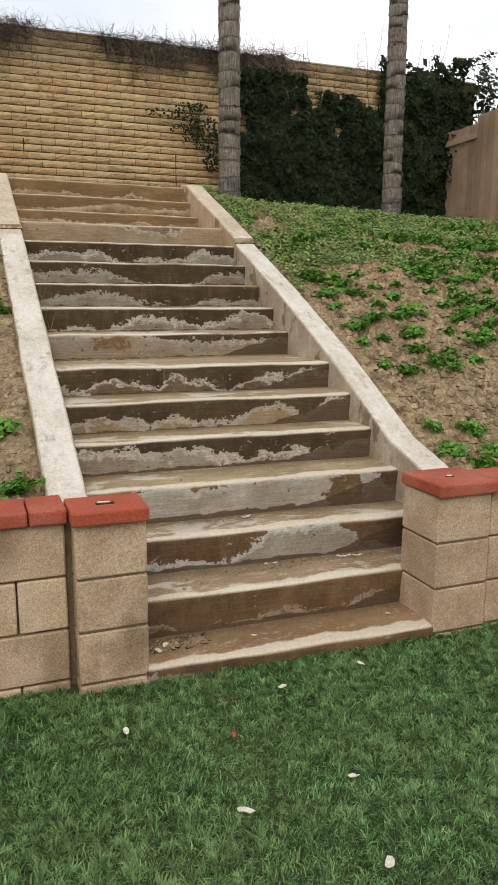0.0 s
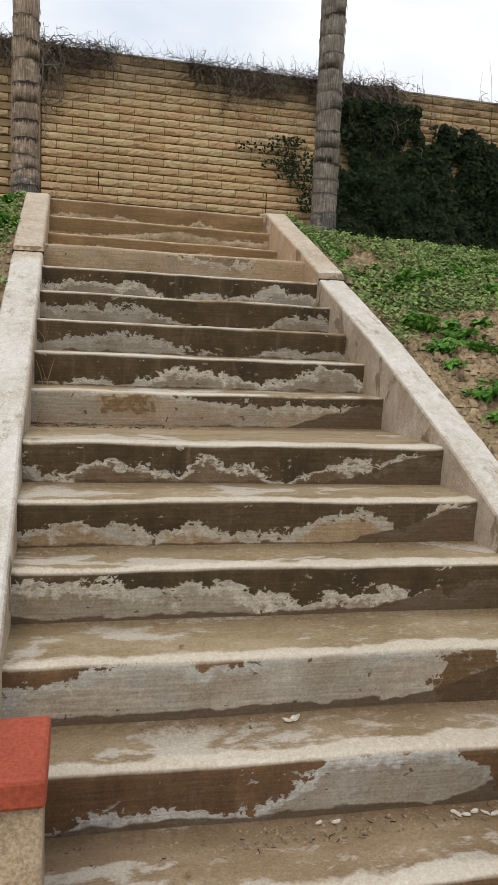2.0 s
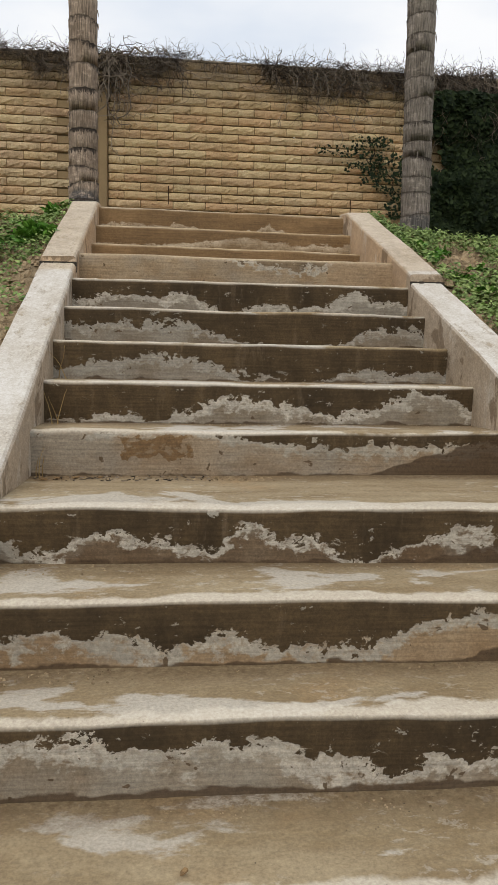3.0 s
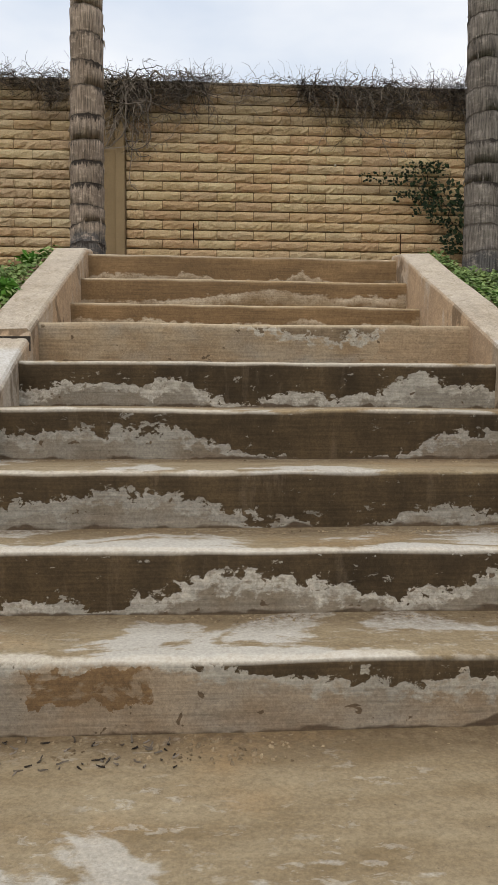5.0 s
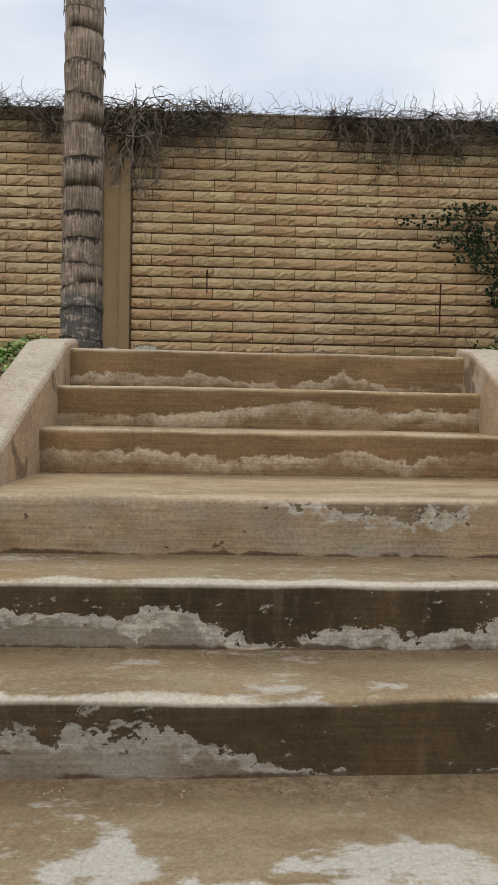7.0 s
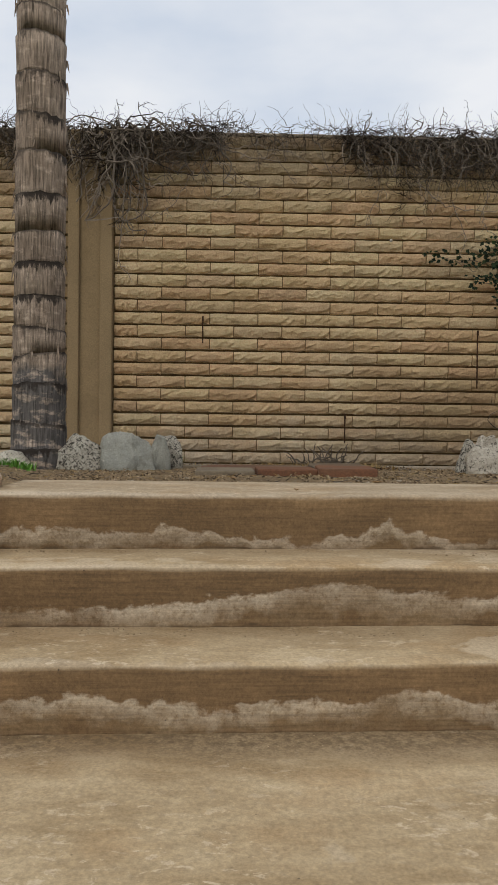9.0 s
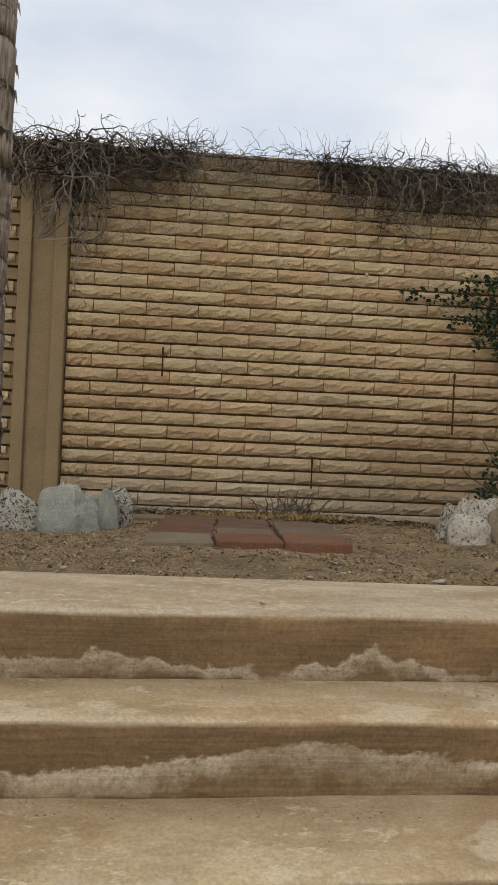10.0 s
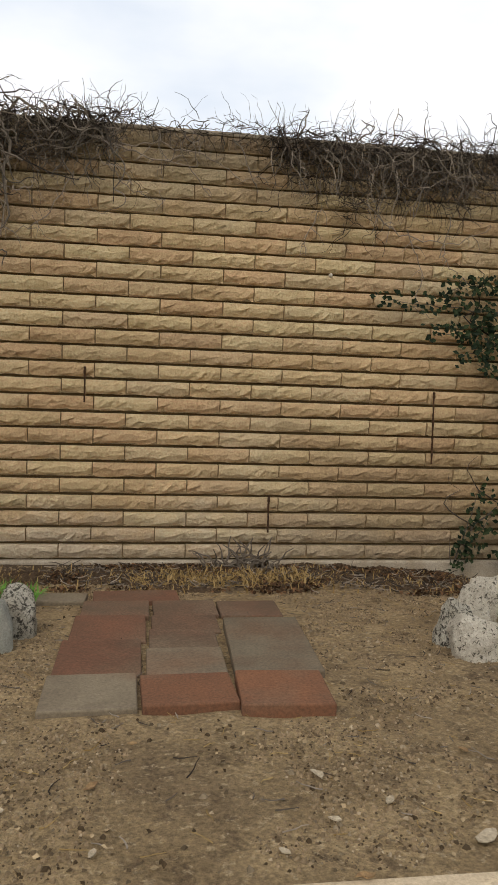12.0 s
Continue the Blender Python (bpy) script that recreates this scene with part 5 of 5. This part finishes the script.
def weed(seed, leaves, spread):
    rnd = random.Random(seed)
    random.seed(seed)
    ob = tagged(new("weed", None), "bright green leafy weed growing on the soil bank", "weed", "weeds on the bank")
    places, paths = [], []
    for _ in range(leaves // 7):
        a, e = rnd.uniform(0, 6.28), rnd.uniform(0.3, 1.3)
        tip = Vector((math.cos(a) * math.cos(e), math.sin(a) * math.cos(e), math.sin(e) * 0.6)) * spread * rnd.uniform(0.5, 1.1)
        paths.append([(Vector((0, 0, 0)), 0.003), (tip * 0.5, 0.0025), (tip, 0.001)])
        for _ in range(7):
            places.append((tip * rnd.uniform(0.35, 1.05) + Vector((rnd.gauss(0, 0.014), rnd.gauss(0, 0.014), rnd.gauss(0, 0.01))), Vector((0, -0.2, 1))))
    part("stalk", mesh_of("stalk", *tubes(paths), M_weed), M_weed, ob)["kind"] = "stuff"
    part("foliage", mesh_of("foliage", *leaf_cards(places, 0.042, 0.8), M_weed), M_weed, ob)["kind"] = "stuff"
    return ob


WEEDS = [weed(1, 210, 0.19), weed(2, 150, 0.14), weed(3, 84, 0.09)]
rnd_w = random.Random(77)
spots = []
while len(spots) < 250:
    x, y = rnd_w.uniform(2.6, 6.5), rnd_w.triangular(4.0, 8.2, 4.6)
    if noise.noise(Vector((x * 1.4, y * 1.4, 2))) > -0.12 and all((x - a) ** 2 + (y - b) ** 2 > 0.03 for a, b in spots):
        spots.append((x, y))
spots += [(0.24, 4.02), (0.10, 4.12), (0.28, 4.30), (0.02, 4.4), (0.20, 4.75), (0.27, 5.9), (0.18, 6.15), (0.30, 7.7), (0.2, 8.0), (0.28, 8.4)] + [(rnd_w.uniform(-1.2, 0.3), rnd_w.uniform(5.5, 8.8)) for _ in range(16)]
for i, (x, y) in enumerate(spots):
    m = pose(x, y, slope(x, y) - 0.005, 12, 0, rnd_w.uniform(0, 360))
    if i < 3:
        WEEDS[i].matrix_world = m
    else:
        copy_thing(WEEDS[rnd_w.randrange(3)], m)


def chips(name, label, zone, count, size, material, height, seed, keep=lambda x, y: True, category="gravel"):
    """Irregular little stones scattered over a zone."""
    rnd = random.Random(seed)
    verts, faces = [], []
    for _ in range(count):
        x, y = rnd.uniform(zone[0], zone[1]), rnd.uniform(zone[2], zone[3])
        if not keep(x, y):
            continue
        s = size * rnd.uniform(0.4, 1.0) ** 1.5
        z = height(x, y)
        b = len(verts)
        a0 = rnd.uniform(0, 6.28)
        for i in range(4):
            a = a0 + i * 1.57 + rnd.uniform(-0.4, 0.4)
            verts.append((x + math.cos(a) * s * rnd.uniform(0.6, 1.2), y + math.sin(a) * s * rnd.uniform(0.6, 1.2), z - s * 0.2))
        for i in range(3):
            a = a0 + 0.6 + i * 2.1
            verts.append((x + math.cos(a) * s * 0.45, y + math.sin(a) * s * 0.45, z + s * rnd.uniform(0.35, 0.75)))
        faces += [(b, b + 1, b + 4), (b + 1, b + 5, b + 4), (b + 1, b + 2, b + 5), (b + 2, b + 3, b + 6), (b + 2, b + 6, b + 5), (b + 3, b, b + 4), (b + 3, b + 4, b + 6), (b + 4, b + 5, b + 6)]
    return tagged(new(name, mesh_of(name, verts, faces, material)), label, category, kind="stuff")


chips("soil_clods", "loose brown soil clods on the bank", (2.47, 7.0, 3.85, 8.9), 26000, 0.042, M_clod, slope, 31, category="soil")
chips("soil_clods", "loose brown soil clods on the bank", (-1.6, 0.37, 3.85, 8.9), 7000, 0.036, M_clod, slope, 32, category="soil")
on_paver = lambda x, y: not (1.09 < x < 1.99 and 9.66 < y < 11.1)
clustered = lambda x, y: on_paver(x, y) and noise.noise(Vector((x * 2.3, y * 2.3, 7))) + 0.6 * noise.noise(Vector((x * 7, y * 7, 1))) > -0.05
mouldy = lambda x, y: y + 0.35 * noise.noise(Vector((x * 2.5, y * 2.5, 4))) > 11.55 and not (0.2 < x < 1.2 and y > 11.95)
chips("gravel", "fine mixed gravel scattered on the bare yard soil", (-0.2, 3.6, 8.95, 12.15), 36000, 0.0065, M_gravel, slope, 33, clustered)
chips("soil_crumbs", "rough soil crumbs on the yard", (-0.2, 3.6, 8.95, 12.15), 30000, 0.011, M_crumb, slope, 35, clustered, "soil")
chips("humus", "dark crumbly leaf mould along the foot of the wall", (0.2, 3.9, 11.25, 12.2), 26000, 0.018, M_humus, slope, 36, mouldy, "soil")
chips("gravel", "coarser pale gravel chips on the yard soil", (0.6, 3.2, 8.95, 10.4), 500, 0.013, M_gravel, slope, 34, on_paver)


# ---- lawn blades ----
def blades(name, label, zone, count, tall, material, height, seed, category="grass", thin=0.0035, tufted=0.0):
    """Bent blades; where tufted, they lean and rise together in small clumps with gaps between."""
    rs = np.random.RandomState(seed)
    xs, ys = rs.uniform(zone[0], zone[1], count), rs.uniform(zone[2], zone[3], count)
    turn, size, bend, fat, skew = rs.uniform(0, 6.283, count), rs.uniform(0.5, 1.25, count), rs.uniform(0.3, 1.3, count), rs.uniform(0.6, 1.3, count), rs.uniform(-0.6, 0.6, count)
    verts, faces = [], []
    for x, y, a, l, lean, w, s in zip(xs, ys, turn, size, bend, fat, skew):
        l *= tall
        if tufted:
            v = noise.noise_vector(Vector((x * 26, y * 26, seed)))
            if v.z < -0.30 and s > 0.1:
                continue
            l *= 1.0 + tufted * v.z * 1.6 + 0.25 * noise.noise(Vector((x * 4, y * 4, 1)))
            if s > -0.25:
                a = math.atan2(v.y, v.x) - 1.57 + s
        ux, uy = math.cos(a), math.sin(a)
        la = a + 1.57 + s
        lx, ly = math.cos(la) * lean * l, math.sin(la) * lean * l
        z = height(x, y) - 0.004
        w *= thin
        b = len(verts)
        verts += [(x - ux * w, y - uy * w, z), (x + ux * w, y + uy * w, z), (x + lx * 0.4 + ux * w * 0.8, y + ly * 0.4 + uy * w * 0.8, z + l * 0.62), (x + lx * 0.4 - ux * w * 0.8, y + ly * 0.4 - uy * w * 0.8, z + l * 0.62), (x + lx, y + ly, z + l * 0.85)]
        faces += [(b, b + 1, b + 2, b + 3), (b + 3, b + 2, b + 4)]
    return tagged(new(name, mesh_of(name, verts, faces, material)), label, category, kind="stuff")


flat = lambda x, y: LAWN
blades("grass", "short mown green lawn grass", (-1.1, 3.1, 1.7, 3.555), 290000, 0.026, M_grass, flat, 5, thin=0.0021, tufted=0.45)
blades("grass", "short mown green lawn grass", (-1.3, 0.37, 3.44, 3.63), 14000, 0.030, M_grass, flat, 6, thin=0.0021, tufted=0.5)
blades("grass", "mown lawn grass farther from the steps", (-6, 8, -3, 1.3), 30000, 0.04, M_grass, flat, 7, thin=0.006)
blades("grass", "mown lawn grass along the retaining wall", (3.6, 8, 1.3, 3.5), 20000, 0.04, M_grass, flat, 8, thin=0.006)
blades("grass", "mown lawn grass along the retaining wall", (-6, -1.3, 1.3, 3.6), 20000, 0.04, M_grass, flat, 9, thin=0.006)
blades("dry_grass", "tuft of straw-coloured dry grass at the wall foot", (1.5, 2.35, 11.5, 11.9), 420, 0.055, M_straw, slope, 10, "dry grass", 0.004)
blades("grass", "small tuft of fresh green grass behind rocks", (0.70, 0.92, 11.0, 11.2), 260, 0.09, M_weed, slope, 12, "grass", 0.004)
blades("grass", "small tuft of green grass under a pale rock", (0.06, 0.34, 9.78, 9.88), 260, 0.05, M_weed, slope, 13, "grass", 0.004)
blades("dry_grass", "sparse dry grass along the wall foot", (0.3, 3.6, 11.3, 12.1), 900, 0.045, M_straw, slope, 11, "dry grass", 0.003)


# ---- fallen leaves and scraps ----
def scrap(name, x, y, z, s, seed, material, label, category):
    rnd = random.Random(seed)
    bm = bmesh.new()
    ring = []
    n = 8
    for i in range(n):
        a = 2 * math.pi * i / n
        r = s * (1.0 + 0.35 * math.cos(a) ** 2) * rnd.uniform(0.75, 1.1)
        ring.append(bm.verts.new((math.cos(a) * r, math.sin(a) * r * 0.6, 0.004 + rnd.uniform(0, 0.35) * s)))
    mid = bm.verts.new((0, 0, 0.003))
    for i in range(n):
        bm.faces.new((mid, ring[i], ring[(i + 1) % n]))
    made = bmesh.ops.extrude_face_region(bm, geom=list(bm.faces))
    for v in made["geom"]:
        if isinstance(v, bmesh.types.BMVert):
            v.co.z += 0.0025
    ob = new(name, from_bm(name, bm, material))
    ob.matrix_world = pose(x, y, z, 0, 0, rnd.uniform(0, 360))
    return tagged(ob, label, category, name + "s on the ground")


def tread_z(k):
    return STEP_Z[k - 1] + 0.006


def litter(name, label, zone, count, length, r, material, seed, height, category):
    """Short bent twigs lying about."""
    rnd = random.Random(seed)
    paths = []
    for _ in range(count):
        x, y = rnd.uniform(zone[0], zone[1]), rnd.uniform(zone[2], zone[3])
        a, l = rnd.uniform(0, 6.28), length * rnd.uniform(0.3, 1.1)
        z = height(x, y) + r * 1.2
        d = Vector((math.cos(a), math.sin(a), 0))
        p = Vector((x, y, z))
        path = []
        for i in range(5):
            path.append((p.copy(), r * (1 - 0.12 * i)))
            d = (d + Vector((rnd.uniform(-0.5, 0.5), rnd.uniform(-0.5, 0.5), rnd.uniform(-0.1, 0.22)))).normalized()
            p = p + d * l / 4
            p.z = max(p.z, height(p.x, p.y) + r * 0.8)
        paths.append(path)
    return tagged(new(name, mesh_of(name, *tubes(paths), material)), label, category, kind="stuff")


litter("twig_litter", "dark twigs and dead stems along the wall foot", (0.9, 3.7, 11.45, 12.16), 900, 0.10, 0.004, M_twig, 41, slope, "twigs")
litter("twig_litter", "dry brown leaf stalks scattered on the yard", (0.1, 3.4, 8.96, 11.5), 420, 0.06, 0.0022, M_twig, 42, slope, "twigs")
litter("straw_litter", "pale straw pieces scattered on the yard", (0.1, 3.4, 8.96, 11.9), 360, 0.06, 0.0018, M_straw, 43, slope, "straw")
litter("straw_litter", "golden dry straw lying at the wall foot", (1.35, 2.4, 11.5, 11.85), 420, 0.10, 0.0022, M_straw, 51, slope, "straw")
litter("twig_litter", "broken stems lying on the soil bank", (2.5, 6.5, 3.9, 8.6), 500, 0.08, 0.003, M_twig, 44, slope, "twigs")


def debris(label, zone, count, size, seed, gather, material):
    """Crumpled dead leaves and husks, gathered in drifts."""
    rnd = random.Random(seed)
    random.seed(seed)
    places = []
    while len(places) < count:
        x, y = rnd.uniform(zone[0], zone[1]), rnd.uniform(zone[2], zone[3])
        if not on_paver(x, y) or noise.noise(Vector((x * 2.1, y * 2.1, seed))) + 0.5 * noise.noise(Vector((x * 6, y * 6, seed))) < gather * rnd.random():
            continue
        places.append((Vector((x, y, slope(x, y) + rnd.uniform(0.002, 0.014))), Vector((0, 0, 1))))
    tagged(new("leaf_debris", mesh_of("leaf_debris", *leaf_cards(places, size, 0.75), material)), label, "dead leaves", kind="stuff")


debris("dark crumpled leaf bits scattered on the bare soil", (0.0, 3.5, 8.96, 9.75), 900, 0.013, 71, 1.1, M_debris)
debris("dark crumpled leaf bits scattered on the bare soil", (0.0, 3.5, 9.7, 11.4), 420, 0.013, 72, 1.1, M_debris)
debris("dead leaves drifted along the foot of the wall", (0.9, 3.8, 11.3, 12.15), 3200, 0.024, 73, 0.1, M_mould)


# ---- heap of dead branches at the wall foot ----
def branch_heap(x, y, z, count, seed):
    rnd = random.Random(seed)
    ob = tagged(new("branch_heap", None), "small heap of dark dead branches against the wall", "branches")
    ob.location = (x, y, z)
    for i in range(count):
        p = Vector((rnd.gauss(0, 0.13), rnd.uniform(-0.06, 0.04), 0.0))
        d = Vector((rnd.uniform(-1, 1), rnd.uniform(-0.4, 0.1), rnd.uniform(0.1, 1.0))).normalized()
        path = []
        for j in range(7):
            path.append((p.copy(), 0.008 * (1 - j / 9) * rnd.uniform(0.8, 1.2)))
            d = (d + Vector((rnd.uniform(-0.5, 0.5), rnd.uniform(-0.2, 0.2), rnd.uniform(-0.5, 0.35)))).normalized()
            p = p + d * 0.036
            p.z = max(p.z, 0.0)
            p.y = min(p.y, 0.05)
        part("branch", mesh_of("branch", *tubes([path], 5), M_twig), M_twig, ob)


branch_heap(2.03, 12.08, 2.965, 46, 5)


def tuft(x, y, z, count, tall, seed, label, bend=0.0):
    """A few dry stalks growing from a corner."""
    rnd = random.Random(seed)
    paths = []
    for _ in range(count):
        p, d = Vector((rnd.uniform(-0.02, 0.02), rnd.uniform(-0.02, 0.02), 0)), Vector((rnd.uniform(-0.3, 0.3) + bend, rnd.uniform(-0.6, 0.1), 1)).normalized()
        path = []
        for i in range(6):
            path.append((p.copy(), 0.0022 * (1 - i / 7)))
            d = (d + Vector((rnd.uniform(-0.15, 0.15), rnd.uniform(-0.15, 0.1), -0.08))).normalized()
            p = p + d * tall * rnd.uniform(0.8, 1.2) / 5
        paths.append(path)
    ob = new("dry_stalk", mesh_of("dry_stalk", *tubes(paths, 4), M_straw))
    ob.location = (x, y, z)
    return tagged(ob, label, "dry stalk", "dry stalks in the step corners")


tuft(0.60, 6.26, tread_z(9), 2, 0.17, 1, "two thin pale dry stalks in a step corner")
tuft(0.60, 6.0, tread_z(8), 3, 0.13, 2, "few thin pale dry stalks in a step corner")
tuft(0.60, 5.70, tread_z(7), 3, 0.10, 3, "few thin pale dry stalks in a step corner")

# ---- petals, leaves and grit ----
for i, (x, y, s) in enumerate(((0.772, 2.665, 0.022), (0.521, 3.209, 0.018), (1.159, 2.698, 0.015), (1.069, 2.326, 0.022), (1.559, 3.36, 0.015), (1.168, 3.30, 0.014))):
    scrap("petal", x, y, LAWN + 0.022, s, i, M_white, "pale fallen petal on the grass", "petal")
scrap("leaf", 0.874, 3.051, LAWN + 0.024, 0.014, 9, M_red, "small red fallen leaf on the grass", "leaf")
for i in range(9):
    scrap("leaf", 0.90 + 0.03 * (i % 3), 3.27 + 0.03 * (i // 3), LAWN + 0.010, 0.010, 30 + i, M_humus, "dark brown fallen leaf on the grass", "leaf")
for i, (x, y, s) in enumerate(((1.786, 4.01, 0.014), (1.812, 4.0, 0.011), (1.844, 4.01, 0.012), (1.87, 4.0, 0.010), (1.895, 3.99, 0.012), (1.44, 4.03, 0.012), (1.396, 4.035, 0.009))):
    scrap("petal", x, y, tread_z(2), s, 50 + i, M_white, "pale dry petal on a step", "petal")
for i, (x, y, k, s) in enumerate(((1.195, 3.68, 1, 0.010), (0.80, 3.72, 1, 0.020), (0.76, 3.68, 1, 0.018), (1.88, 3.68, 1, 0.012), (1.388, 4.26, 3, 0.020), (1.36, 4.25, 3, 0.012))):
    scrap("petal", x, y, tread_z(k), s, 70 + i, M_white, "pale dry petal on a step", "petal")
for i, (x, y, k, s) in enumerate(((0.927, 3.86, 2, 0.010), (1.02, 3.9, 2, 0.008), (1.061, 4.379, 4, 0.009), (0.66, 5.69, 7, 0.018), (0.72, 5.70, 7, 0.014), (0.62, 5.66, 7, 0.016), (0.80, 5.71, 7, 0.010), (1.468, 8.53, 16, 0.010), (1.785, 8.89, 16, 0.016), (1.79, 7.0, 12, 0.008))):
    scrap("leaf", x, y, tread_z(k), s, 90 + i, M_dryleaf, "small curled dry leaf on a concrete step", "leaf")
for i, (x, y, s) in enumerate(((1.795, 9.291, 0.020), (1.785, 9.109, 0.012), (1.926, 9.166, 0.014), (2.075, 9.017, 0.028), (1.28, 9.284, 0.016), (1.371, 9.5, 0.010), (2.2, 9.4, 0.014), (1.1, 9.2, 0.012), (0.9, 9.05, 0.014), (1.3, 9.03, 0.012), (1.66, 9.0, 0.011))):
    scrap("leaf", x, y, slope(x, y) + 0.004, s, 120 + i, M_bleached if i < 4 or i > 6 else M_dryleaf, "bleached dry leaf lying on the soil", "leaf")
litter("step_grit", "soil crumbs and stalks along the back of a step", (0.72, 2.0, 3.96, 4.05), 60, 0.02, 0.002, M_twig, 45, lambda x, y: tread_z(2), "grit")
litter("step_grit", "soil crumbs and stalks in a step corner", (0.70, 1.0, 3.66, 3.78), 90, 0.03, 0.003, M_twig, 46, lambda x, y: tread_z(1), "grit")
litter("step_grit", "soil crumbs along the back of a landing", (0.58, 1.2, 5.64, 5.76), 80, 0.025, 0.0025, M_twig, 47, lambda x, y: tread_z(7), "grit")
chips("step_dirt", "small heap of soil in a step corner", (0.70, 0.98, 3.68, 3.79), 260, 0.014, M_clod, lambda x, y: tread_z(1), 48, category="soil")
chips("step_dirt", "soil crumbs along the back of a landing", (0.57, 1.4, 5.66, 5.77), 220, 0.009, M_clod, lambda x, y: tread_z(7), 49, category="soil")
chips("step_dirt", "soil crumbs along the back of a step", (0.70, 2.0, 3.97, 4.05), 260, 0.008, M_clod, lambda x, y: tread_z(2), 50, category="soil")

for k in range(1, 15):
    left, right = NOSING[k + 1]
    at = lambda x, y, left=left, right=right: y < left + (right - left) * (x - SX0) / (SX1 - SX0) + 0.006
    chips("step_grit", "fine soil grit gathered at the back of a tread", (SX0 + 0.02, SX1 - 0.02, min(left, right) - 0.045, max(left, right) + 0.006), 300, 0.0055, M_clod, lambda x, y, k=k: STEP_Z[k] + 0.005, 200 + k, at, "grit")

# ---- cracks across the side walls ----
for x0, x1, y, z in ((0.372, 0.56, 7.117, 2.497), (2.282, 2.463, 6.941, 2.427)):
    bm = bmesh.new()
    for i in range(8):
        xa = x0 + (x1 - x0) * i / 8
        yy = y + random.uniform(-0.006, 0.006)
        box(xa, xa + (x1 - x0) / 8 + 0.001, yy - 0.003, yy + 0.003, z - 0.05, z + 0.0045, bm=bm)
    tagged(new("wall_joint", from_bm("wall_joint", bm, M_black)), "dark open joint across the sloping side wall", "joint", kind="structure")


# ---- single bricks of the wall, nearest stretch ----
for row in range(26):
    for n, x in enumerate(course_starts(row, 0.34 - LONG * 0.5, 4.34 - LONG * 0.5)):
        if x < 0.335:
            continue
        b = part("brick", BRICK_MESHES[(row * 5 + n * 3 + (row * n) % 4) % 14], M_brick, wall)
        b.location = (x, 0, row * COURSE)
    left = min(x for x in course_starts(row, 0.34 - LONG * 0.5, 4.3) if x >= 0.335) - 0.335
    if left > 0.03:
        v, f = brick_geometry(900 + row, left)
        b = part("brick", mesh_of("brick", v, f, M_brick), M_brick, wall)
        b.location = (0.335, 0, row * COURSE)
